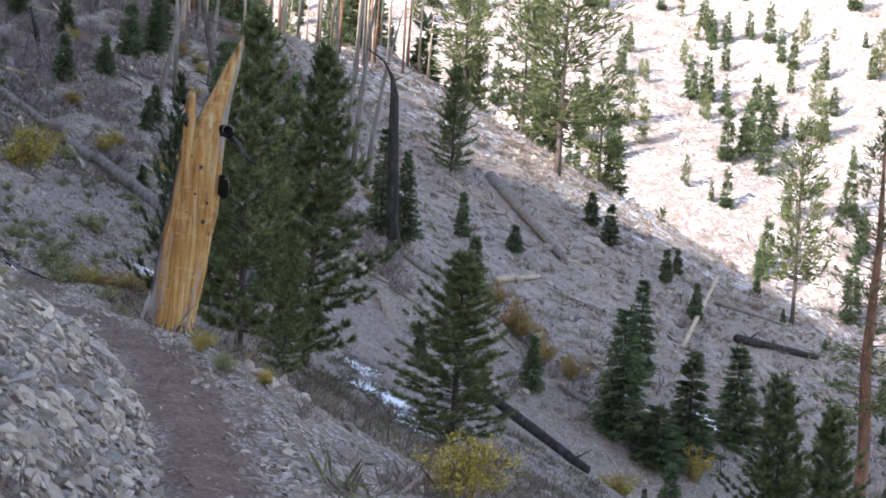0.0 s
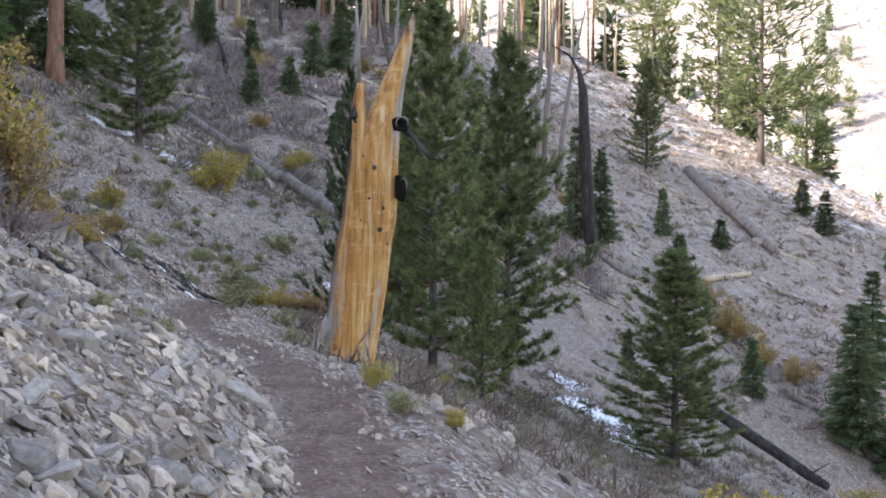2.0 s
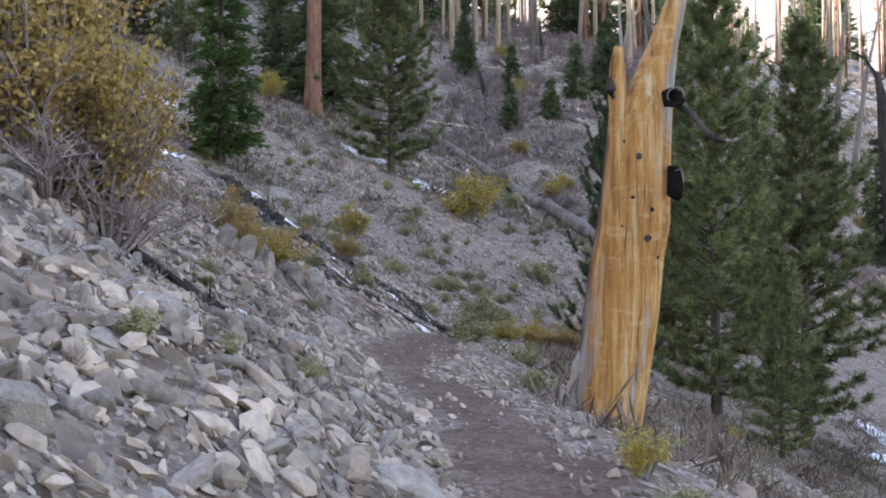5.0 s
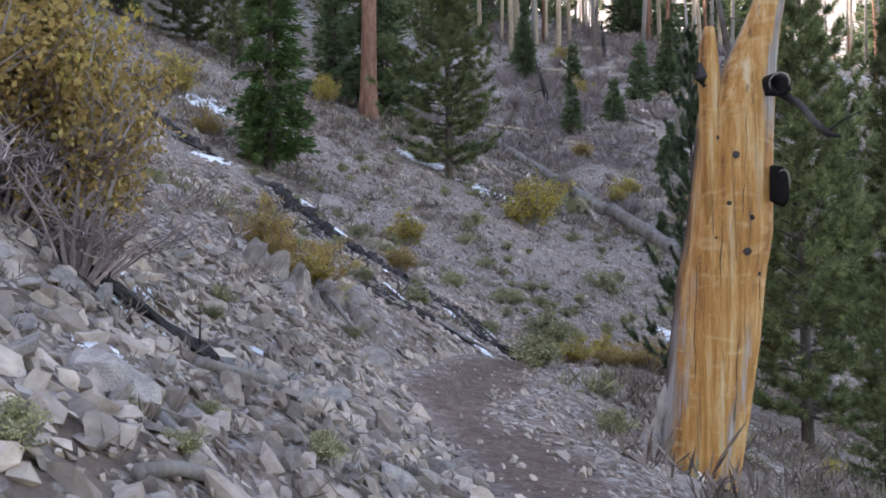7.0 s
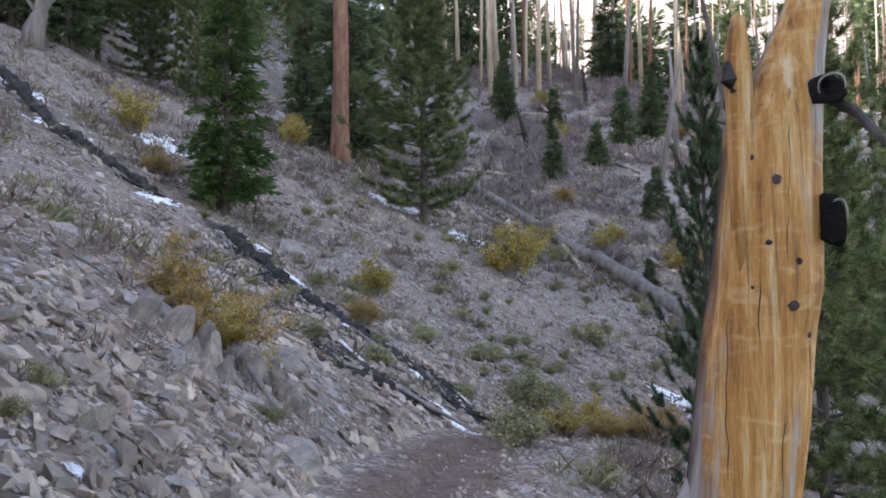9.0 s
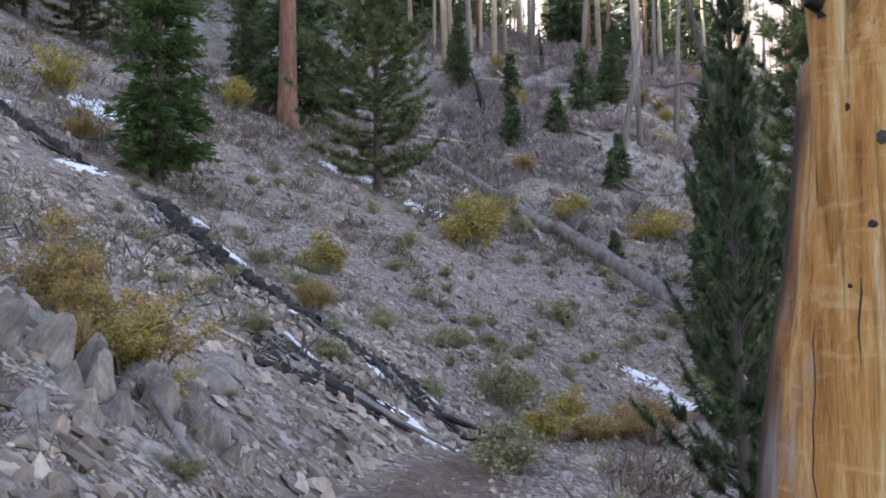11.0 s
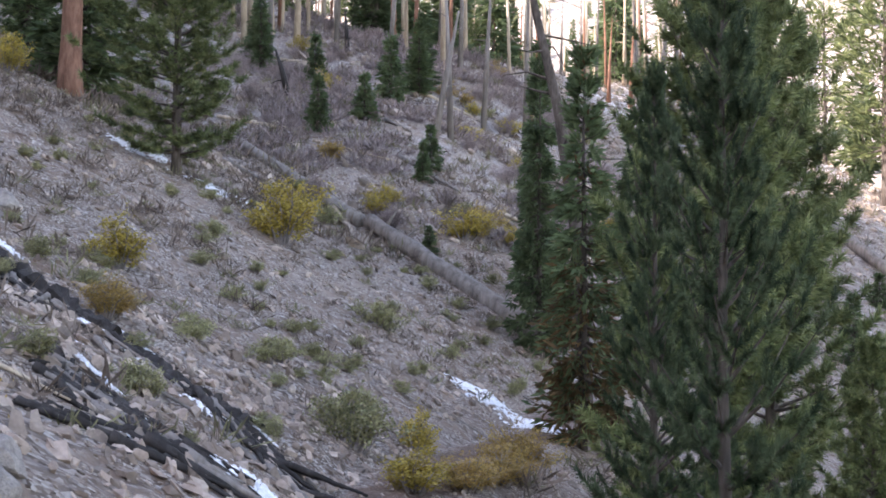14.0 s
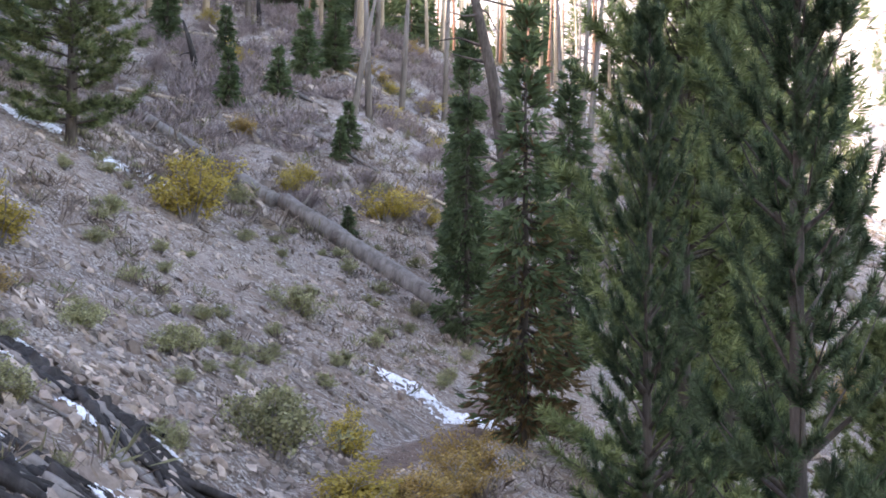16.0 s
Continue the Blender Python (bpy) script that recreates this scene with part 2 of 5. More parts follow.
def snag_material():
    """Bare wood: orange streaks along the grain, turning to grey weathering where the trunk's own mask says so."""
    m = material("bare_orange_wood", ((0.19, 0.082, 0.025), (0.34, 0.155, 0.042), (0.42, 0.21, 0.062), (0.49, 0.29, 0.115), (0.54, 0.41, 0.25)), 2.6, 0.65, 0.6, 34.0, (4.2, 4.2, 0.30), mids=(0.34, 0.5, 0.66))
    nt = m.node_tree
    n, l = nt.nodes, nt.links
    bs = n["Principled BSDF"]
    was = bs.inputs["Base Color"].links[0].from_socket
    # pale flecks across the grain
    co, sc, fl, pale, cream = n.new("ShaderNodeTexCoord"), n.new("ShaderNodeMapping"), n.new("ShaderNodeTexNoise"), n.new("ShaderNodeMapRange"), n.new("ShaderNodeMix")
    sc.inputs["Scale"].default_value = (3.5, 3.5, 9)
    fl.inputs["Scale"].default_value, fl.inputs["Detail"].default_value, fl.inputs["Distortion"].default_value = 1.2, 6, 0.8
    pale.inputs["From Min"].default_value, pale.inputs["From Max"].default_value, pale.inputs["To Max"].default_value = 0.56, 0.74, 0.5
    cream.data_type = "RGBA"
    cream.inputs[7].default_value = (0.62, 0.45, 0.24, 1)
    l.new(co.outputs["Object"], sc.inputs["Vector"])
    l.new(sc.outputs[0], fl.inputs["Vector"])
    l.new(fl.outputs["Fac"], pale.inputs["Value"])
    l.new(pale.outputs[0], cream.inputs[0])
    l.new(was, cream.inputs[6])
    # dark lines along the grain
    gs, gn, gr, gm = n.new("ShaderNodeMapping"), n.new("ShaderNodeTexNoise"), n.new("ShaderNodeMapRange"), n.new("ShaderNodeMix")
    gs.inputs["Scale"].default_value = (13, 13, 0.45)
    gn.inputs["Scale"].default_value, gn.inputs["Detail"].default_value, gn.inputs["Distortion"].default_value = 1.6, 3, 0.5
    gr.inputs["From Min"].default_value, gr.inputs["From Max"].default_value, gr.inputs["To Max"].default_value = 0.58, 0.70, 0.75
    gm.data_type = "RGBA"
    gm.inputs[7].default_value = (0.12, 0.065, 0.035, 1)
    l.new(co.outputs["Object"], gs.inputs["Vector"])
    l.new(gs.outputs[0], gn.inputs["Vector"])
    l.new(gn.outputs["Fac"], gr.inputs["Value"])
    l.new(gr.outputs[0], gm.inputs[0])
    l.new(cream.outputs[2], gm.inputs[6])
    was = gm.outputs[2]
    tc, mp, t = n.new("ShaderNodeTexCoord"), n.new("ShaderNodeMapping"), n.new("ShaderNodeTexNoise")
    mp.inputs["Scale"].default_value = (9, 9, 0.7)
    t.inputs["Scale"].default_value, t.inputs["Detail"].default_value = 2.0, 8
    l.new(tc.outputs["Object"], mp.inputs["Vector"])
    l.new(mp.outputs[0], t.inputs["Vector"])
    r = n.new("ShaderNodeValToRGB")
    r.color_ramp.elements[0].position, r.color_ramp.elements[0].color = 0.3, (0.10, 0.09, 0.085, 1)
    r.color_ramp.elements[1].position, r.color_ramp.elements[1].color = 0.7, (0.36, 0.33, 0.31, 1)
    l.new(t.outputs["Fac"], r.inputs["Fac"])
    at = n.new("ShaderNodeAttribute")
    at.attribute_name = "grey"
    add = n.new("ShaderNodeMath")
    add.operation = "ADD"
    l.new(at.outputs["Fac"], add.inputs[0])
    l.new(t.outputs["Fac"], add.inputs[1])
    edge = n.new("ShaderNodeMapRange")
    edge.inputs["From Min"].default_value, edge.inputs["From Max"].default_value = 0.70, 1.0
    l.new(add.outputs[0], edge.inputs["Value"])
    x = n.new("ShaderNodeMix")
    x.data_type = "RGBA"
    l.new(edge.outputs[0], x.inputs[0])
    l.new(was, x.inputs[6])
    l.new(r.outputs[0], x.inputs[7])
    old = n.new("ShaderNodeAttribute")
    old.attribute_name = "bark"
    y = n.new("ShaderNodeMix")
    y.data_type = "RGBA"
    y.inputs[7].default_value = (0.05, 0.036, 0.03, 1)
    l.new(old.outputs["Fac"], y.inputs[0])
    l.new(x.outputs[2], y.inputs[6])
    l.new(y.outputs[2], bs.inputs["Base Color"])
    return m


M_SNAG = snag_material()
M_LOWBRUSH = material("low_grey_brush", ((0.09, 0.068, 0.055), (0.155, 0.12, 0.10), (0.23, 0.19, 0.16)), 0.5, 0.9, 0.0, 20.0, island=0.4)
M_LOWSAGE = material("low_olive_brush", ((0.10, 0.10, 0.055), (0.17, 0.165, 0.09), (0.25, 0.24, 0.135)), 0.5, 0.9, 0.0, 20.0, island=0.4)


# ---- helpers for meshes ----
def mesh_of(name, verts, faces, mats, index=None, smooth=False):
    me = bpy.data.meshes.new(name)
    me.from_pydata(verts if isinstance(verts, list) else verts.tolist(), [], faces if isinstance(faces, list) else faces.tolist())
    for m in mats:
        me.materials.append(m)
    if index is not None:
        me.polygons.foreach_set("material_index", np.asarray(index, dtype=np.int32))
    if smooth:
        me.polygons.foreach_set("use_smooth", np.ones(len(me.polygons), dtype=bool))
    me.update()
    return me


def part(name, me, parent, label=""):
    ob = new(name, me)
    ob.parent = parent
    return tagged(ob, label)


def thing(name, label, category, group="", at=None):
    ob = new(name)
    ob.empty_display_size = 0.2
    if at is not None:
        ob.matrix_basis = at
    return tagged(ob, label, category, group)


def tube(points, radii, sides=8, rng=None, wob=0.0, cap=True):
    """A round bar along points; returns vertices and faces."""
    pts, verts, faces = [Vector(p) for p in points], [], []
    for i, p in enumerate(pts):
        d = (pts[min(i + 1, len(pts) - 1)] - pts[max(i - 1, 0)]).normalized()
        s = d.orthogonal().normalized() if abs(d.z) > 0.9 else d.cross(Vector((0, 0, 1))).normalized()
        if abs(d.z) > 0.9:
            s = Vector((1, 0, 0)) - d * d.x
            s.normalize()
        u = d.cross(s)
        for k in range(sides):
            a = 2 * math.pi * k / sides
            r = radii[i] * (1 + (rng.uniform(-wob, wob) if rng else 0))
            verts.append(tuple(p + (s * math.cos(a) + u * math.sin(a)) * r))
    for i in range(len(pts) - 1):
        for k in range(sides):
            a, b = i * sides + k, i * sides + (k + 1) % sides
            faces.append((a, b, b + sides, a + sides))
    if cap:
        faces.append(tuple(reversed(range(sides))))
        faces.append(tuple(range((len(pts) - 1) * sides, len(pts) * sides)))
    return verts, faces


def join(pieces):
    verts, faces = [], []
    for v, f in pieces:
        o = len(verts)
        verts += v
        faces += [tuple(i + o for i in g) for g in f]
    return verts, faces


# ---- land ----
# ground: height of the land at (x, y), arrays in, array out
def _lerp(y, ys, vs):
    return np.interp(y, ys, vs)


def smax(a, b, k):
    h = np.clip(0.5 + 0.5 * (a - b) / k, 0, 1)
    return b + (a - b) * h + k * h * (1 - h)


def trail_x(y):
    return _lerp(y, (-60, 0, 3, 6, 9, 10.5, 11.5, 12.8, 14.2, 15.5, 17, 20, 23, 25.7, 29.7, 32, 34, 60, 90), (-6, 0.9, 1.2, 1.4, 1.35, 1.2, 1.0, 0.65, 0.12, -0.4, -0.62, -0.6, -0.35, 0.1, 1.1, 1.95, 2.8, 11, 26))


def trail_z(y):
    return _lerp(y, (-60, 0, 3, 6, 8, 10, 12.6, 15, 20, 25, 29, 33, 38, 60, 90), (3, -0.25, -0.42, -0.52, -0.45, -0.25, 0.12, 0.2, 0.2, -0.05, -0.4, -0.7, -0.7, -0.6, -4))


def vnoise(x, y, seed=0):
    xi, yi = np.floor(x).astype(np.int64), np.floor(y).astype(np.int64)
    fx, fy = x - xi, y - yi
    fx, fy = fx * fx * (3 - 2 * fx), fy * fy * (3 - 2 * fy)

    def rnd(a, b):
        n = (a * 374761393 + b * 668265263 + seed * 1442695041) & 0xFFFFFFFF
        n = ((n ^ (n >> 13)) * 1274126177) & 0xFFFFFFFF
        return ((n ^ (n >> 16)) & 0xFFFF) / 65535.0 * 2 - 1

    return (rnd(xi, yi) * (1 - fx) + rnd(xi + 1, yi) * fx) * (1 - fy) + (rnd(xi, yi + 1) * (1 - fx) + rnd(xi + 1, yi + 1) * fx) * fy


def big_land(x, y):
    x, y = np.asarray(x, float), np.asarray(y, float)
    d = x - trail_x(y)
    up, down = np.maximum(-d, 0), np.maximum(d, 0)
    near = _lerp(y, (-20, 9, 15, 25, 40), (0.72, 0.72, 0.6, 0.52, 0.5))
    step = _lerp(y, (14, 18), (0.1, 0.05))
    bank = near * np.maximum(up - 0.5, 0)
    bank = bank + step * np.clip((up - 0.35) / 0.7, 0, 1)
    bank = np.where(up > 4, near * 3.5 + step + 0.5 * (up - 4), bank)
    # the loose heap beside the first stretch, the hollow under the golden shrub, the shoulder of the outcrop
    heap = _lerp(up, (0.35, 0.9, 1.7, 2.3, 3.2, 5, 9), (0, 0.17, 0.15, -0.1, -0.4, -0.4, 0)) * _lerp(y, (2, 5, 10.4, 11.6), (0, 1, 1, 0))
    hollow = _lerp(up, (0.35, 1, 2, 2.5, 3.2, 5, 9), (0, -0.05, -0.28, -0.18, -0.12, -0.1, 0)) * _lerp(y, (10.4, 11.6, 13.0, 14.6), (0, 1, 1, 0))
    shoulder = _lerp(up, (0, 0.3, 1.2, 2, 4, 8), (0.08, 0.15, 0.28, 0.30, 0.2, 0)) * _lerp(y, (14.2, 15.5, 19.0, 22), (0, 1, 1, 0)) * (up > 0)
    bank = bank + heap + hollow + shoulder
    bank = bank + 0.35 * np.maximum(up - 30, 0)
    high = _lerp(y, (44, 58), (97, 66))
    bank = np.where(bank > high, high - 0.1 * (bank - high), bank)
    fall = 0.12 * np.minimum(down, 0.8) + np.where(down > 0.8, 0.47 * (down - 0.8), 0)
    hill = trail_z(y) + bank - fall
    # the spur on the far side of the gully
    e = np.maximum(x - 3, 0)
    edge = _lerp(x, (-70, -25, -4, 3, 30, 46, 66, 120), (170, 115, 84, 80, 126, 106, 90, 60))
    rise = 0.45 * (np.minimum(y, edge) - 58) - 0.2 * np.maximum(y - edge, 0)
    spur = 8.2 + rise - 0.1 * (np.minimum(x, 3) + 2.6) - 0.5 * np.minimum(e, 19) - 0.32 * np.maximum(e - 19, 0)
    land = smax(hill, spur, 1.6)
    land = smax(land, -10.5 + 0 * x, 2.0)
    # the sunlit mountain across the valley
    u = 0.42 * x + 0.91 * y
    far = -10 + 0.62 * np.maximum(u - 150, -20) + 6 * vnoise(x / 45, y / 45, 5)
    far = np.minimum(far, 190 + 0.1 * u)
    land = smax(land, far, 6.0)
    return land


def land_z(x, y):
    x, y = np.asarray(x, float), np.asarray(y, float)
    z = big_land(x, y)
    on = np.exp(-((x - trail_x(y)) / 0.55) ** 2)
    rough = 0.5 * vnoise(x / 6, y / 6, 1) * np.clip((np.abs(x - trail_x(y)) - 1.5) / 8, 0, 1)
    rough += 0.10 * vnoise(x / 1.3, y / 1.3, 2) + 0.045 * vnoise(x / 0.45, y / 0.45, 3) + 0.03 * vnoise(x / 0.2, y / 0.2, 4)
    return z + rough * (1 - 0.8 * on)


def ground_z(x, y):
    return float(land_z(np.array([x]), np.array([y]))[0])


CHARRED = ([(-15.3, 34.4), (-12.0, 32.1)], [(-11.8, 32.0), (-8.9, 30.3)], [(-7.1, 29.8), (-5.9, 28.2)], [(-5.8, 28.2), (-4.7, 26.7)], [(-4.6, 26.6), (-3.1, 25.5)], [(-3.0, 25.45), (-2.0, 24.4)], [(-1.9, 24.3), (-1.2, 23.7)], [(-3.01, 23.06), (-2.37, 22.43)], [(-2.37, 22.38), (-1.58, 21.66)], [(-2.50, 21.36), (-1.47, 21.37)])


def beside(X, Y, line):
    """Distance from a straight stretch of the plan."""
    (x0, y0), (x1, y1) = line
    q = np.clip(((X - x0) * (x1 - x0) + (Y - y0) * (y1 - y0)) / ((x1 - x0) ** 2 + (y1 - y0) ** 2), 0, 1)
    return np.hypot(X - x0 - q * (x1 - x0), Y - y0 - q * (y1 - y0))


def make_ground():
    nu, nv = 520, 620
    u, v = np.linspace(-1, 1, nu), np.linspace(0, 1, nv)
    xs = -0.5 + 3.2 * np.sinh(u * 5.2) * 0.9
    b0, b1 = np.arcsinh(-150 / 6.0), np.arcsinh(520 / 6.0)
    ys = 12 + 6.0 * np.sinh(b0 + (b1 - b0) * v)
    X, Y = np.meshgrid(xs, ys)
    Z = land_z(X, Y)
    verts = np.stack([X, Y, Z], -1).reshape(-1, 3)
    i = np.arange(nu * nv).reshape(nv, nu)
    faces = np.stack([i[:-1, :-1], i[:-1, 1:], i[1:, 1:], i[1:, :-1]], -1).reshape(-1, 4)
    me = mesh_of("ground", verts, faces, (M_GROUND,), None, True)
    wide = 0.38 + 0.14 * vnoise(X / 0.7, Y / 0.7, 9) + 0.08 * vnoise(X / 0.25, Y / 0.25, 8)
    trail = np.clip((wide - np.abs(X - trail_x(Y) - 0.08)) / 0.22 + 0.5, 0, 1) * (Y < 37)
    dusting = np.clip((0.42 * X + 0.91 * Y - 92) / 14, 0, 1) + np.clip((Y - 50) / 12, 0, 1) * (0.17 + 0.13 * np.clip((14 - X) / 6, 0, 1))
    darkened = np.zeros_like(X)
    # char on the ground along the charred logs
    for k, line in enumerate(CHARRED):
        wide = (0.55, 0.5, 0.5, 0.48, 0.45, 0.4, 0.35, 0.3, 0.3, 0.25)[k]
        darkened = np.maximum(darkened, np.clip(1.4 - beside(X, Y, line) / wide + 0.4 * vnoise(X / 0.5, Y / 0.5, 12), 0, 1))
    # round black patch added in the hollow beneath the golden shrub
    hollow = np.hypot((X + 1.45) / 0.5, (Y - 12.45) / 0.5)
    darkened = np.maximum(darkened, np.clip(1.5 - hollow, 0, 1))
    for name, values in (("darkened", darkened), ("trail", trail), ("dusting", np.clip(dusting, 0, 1))):
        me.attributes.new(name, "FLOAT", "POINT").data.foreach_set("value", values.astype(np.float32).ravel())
    return tagged(new("ground", me), "steep grey-brown scree hillside with a dirt footpath cut across it", "ground", kind="structure")


make_ground()


# ---- conifers ----
def needle_crown(name, rng, height, radius, mat, style="fir", whorls=26, per=7, tufts=7, blades=5, size=0.22, bare=0.08):
    """Limbs in whorls, each set with tufts of thin blades. Returns a mesh of foliage and one of limbs."""
    V, limbs = [], []
    top = height
    lean = rng.uniform(0, 6.28)
    for w in range(whorls):
        f = (w + rng.random() * 0.8) / whorls
        z = height * (bare + (1 - bare) * f)
        if style == "fir":
            reach = radius * (1 - f) ** 0.85 * (0.55 + 0.45 * min(1, f / 0.08)) + 0.04 * radius
        else:
            reach = radius * (math.sin(math.pi * min(1, 0.22 + 0.80 * f)) ** 0.75 * 0.98 + 0.06)
        n = max(3, int(per * (0.6 + 0.4 * (1 - f)) + 0.5))
        a0 = rng.random() * 6.28
        for k in range(n):
            if rng.random() < (0.2 if style == "pine" else 0.1):
                continue
            a = a0 + 6.283 * k / n + rng.uniform(-0.3, 0.3)
            L = reach * (rng.uniform(0.45, 1.25) if style == "pine" else rng.uniform(0.62, 1.15)) * (1 + 0.12 * math.cos(a - lean))
            rise = rng.uniform(-0.42, -0.08) if style == "fir" and f < 0.75 else rng.uniform(0.05, 0.55) if style == "pine" else rng.uniform(0.1, 0.5)
            if style == "pine" and f < 0.35:
                rise -= 0.35
            d = np.array([math.cos(a), math.sin(a), rise])
            side = np.array([-math.sin(a), math.cos(a), 0])
            base = np.array([0, 0, z + rng.uniform(-0.6, 0.6) * height / whorls])
            curl = 0.25 if style == "pine" else 0.12
            limbs.append(([tuple(base), tuple(base + d * L * 0.5), tuple(base + d * L * 0.92 + (0, 0, curl * L * 0.6))], (0.012 * height ** 0.5 * (1.1 - f) + 0.004, 0.008, 0.003)))
            m = max(2, int(tufts * (0.35 + 0.65 * L / radius) + rng.random()))
            for q in range(m):
                s = (0.22 + 0.8 * (q + rng.random()) / m)
                spread = (1.05 - s) * 0.34 * L * rng.uniform(-1, 1) if s > 0.25 else 0
                p = base + d * L * s + np.array([0, 0, curl * L * s * s * 0.7]) + side * spread + np.array([0, 0, rng.uniform(-0.05, 0.05) * size * 4])
                out = d * 0.8 + side * (spread / (0.3 * L + 1e-3)) * 0.9 + np.array([0, 0, 0.35 if style == "pine" else 0.02])
                out /= np.linalg.norm(out)
                V.append((p, out, size * rng.uniform(0.75, 1.3)))
    V.append((np.array([0, 0, top * 0.97]), np.array([0, 0, 1.0]), size * 1.3))
    P = np.array([v[0] for v in V])
    D = np.array([v[1] for v in V])
    S = np.array([v[2] for v in V])
    g = np.random.default_rng(rng.randrange(1 << 30))
    n = len(P)
    wide = 0.85 if style == "pine" else 0.6
    dirs = D[:, None] + g.normal(0, wide * 0.62, (n, blades, 3)) * (1, 1, 0.8)
    dirs /= np.linalg.norm(dirs, axis=2, keepdims=True)
    lat = np.cross(dirs, g.normal(0, 1, (n, blades, 3)))
    lat /= np.linalg.norm(lat, axis=2, keepdims=True) + 1e-9
    ln = S[:, None, None] * g.uniform(0.7, 1.2, (n, blades, 1))
    fat = 0.085 if style == "pine" else 0.11
    o = P[:, None] + g.normal(0, 0.17 if style != "fir" else 0.14, (n, blades, 3)) * S[:, None, None]
    mid = o + dirs * ln * 0.5
    tri = np.stack([o - lat * ln * 0.04, mid - lat * ln * fat, o + dirs * ln, mid + lat * ln * fat], 2).reshape(-1, 3)
    faces = np.arange(len(tri)).reshape(-1, 4)
    foliage = mesh_of(name + "_crown", tri, faces, (mat,))
    lv, lf = join([tube(p, r, 4, cap=False) for p, r in limbs])
    return foliage, lv, lf


def brush_crown(name, rng, height, radius, mat, gap, per, needle, fat, count, step, twig, bare=0.05, power=0.85, lift=(0.1, 0.5), ragged=0.25):
    """Limbs in whorls with side twigs, each twig a brush of single needles. Returns a mesh of foliage and the limbs."""
    T, limbs, up = [], [], np.array([0, 0, 1.0])
    z = height * bare
    lean = rng.uniform(0, 6.28)
    while z < height * 0.975:
        f = (z / height - bare) / (1 - bare)
        reach = radius * ((1 - f) ** power * (0.62 + 0.38 * min(1, f / 0.12)) + 0.035)
        n, a0 = per + (rng.random() < 0.5) - (f > 0.8), rng.random() * 6.28
        for k in range(n):
            if rng.random() < 0.07:
                continue
            a = a0 + 6.283 * k / n + rng.uniform(-0.3, 0.3)
            L = reach * rng.uniform(1 - 1.6 * ragged, 1 + ragged) * (1 + 0.12 * math.cos(a - lean))
            r0 = rng.uniform(*lift) + 0.45 * f - (0.25 if f < 0.25 else 0)
            d, side = np.array([math.cos(a), math.sin(a), 0]), np.array([-math.sin(a), math.cos(a), 0])
            base = np.array([0, 0, z + rng.uniform(-0.3, 0.3) * gap])
            bend = 0.3 * L
            limbs.append(([tuple(base), tuple(base + d * L * 0.5 + up * (L * r0 * 0.5 + bend * 0.25)), tuple(base + d * L + up * (L * r0 + bend))], (0.011 * height ** 0.5 * (1.1 - f) + 0.004, 0.008, 0.003)))
            m = max(1, int(L / step + rng.random()))
            for q in range(m + 1):
                s = 1.0 if q == m else 0.2 + 0.75 * (q + rng.random()) / m
                p = base + d * L * s + up * (L * r0 * s + bend * s * s)
                tan = d + up * (r0 + 0.6 * s)
                tan /= np.linalg.norm(tan)
                if q == m:
                    T.append((p - tan * twig * 0.4, tan + up * 0.2, twig * rng.uniform(0.8, 1.2)))
                    continue
                for sign in (-1, 1):
                    if rng.random() < 0.85:
                        T.append((p, tan * 0.8 + side * sign * rng.uniform(0.4, 0.95) + up * rng.uniform(-0.1, 0.45), min(twig * rng.uniform(0.6, 1.25), 0.35 * twig + 0.7 * L * (1.1 - s))))
        z += gap * rng.uniform(0.75, 1.25) * (1 - 0.4 * f)
    T.append((np.array([0, 0, height * 0.94]), up, height * 0.06))
    P, D, S = np.array([t[0] for t in T]), np.array([t[1] for t in T]), np.array([t[2] for t in T])
    D /= np.linalg.norm(D, axis=1, keepdims=True)
    g = np.random.default_rng(rng.randrange(1 << 30))
    n = len(P)
    o = P[:, None] + D[:, None] * S[:, None, None] * g.uniform(0.0, 1.0, (n, count, 1))
    perp = np.cross(np.broadcast_to(D[:, None], (n, count, 3)), g.normal(0, 1, (n, count, 3)))
    perp /= np.linalg.norm(perp, axis=2, keepdims=True) + 1e-9
    th = g.uniform(0.5, 1.25, (n, count, 1))
    dirs = D[:, None] * np.cos(th) + perp * np.sin(th)
    lat = np.cross(dirs, g.normal(0, 1, (n, count, 3)))
    lat /= np.linalg.norm(lat, axis=2, keepdims=True) + 1e-9
    tip = o + dirs * needle * g.uniform(0.7, 1.15, (n, count, 1))
    tri = np.stack([o - lat * fat, o + lat * fat, tip], 2).reshape(-1, 3)
    foliage = mesh_of(name + "_crown", tri, np.arange(len(tri)).reshape(-1, 3), (mat,))
    lv, lf = join([tube(p, r, 4, cap=False) for p, r in limbs])
    return foliage, lv, lf


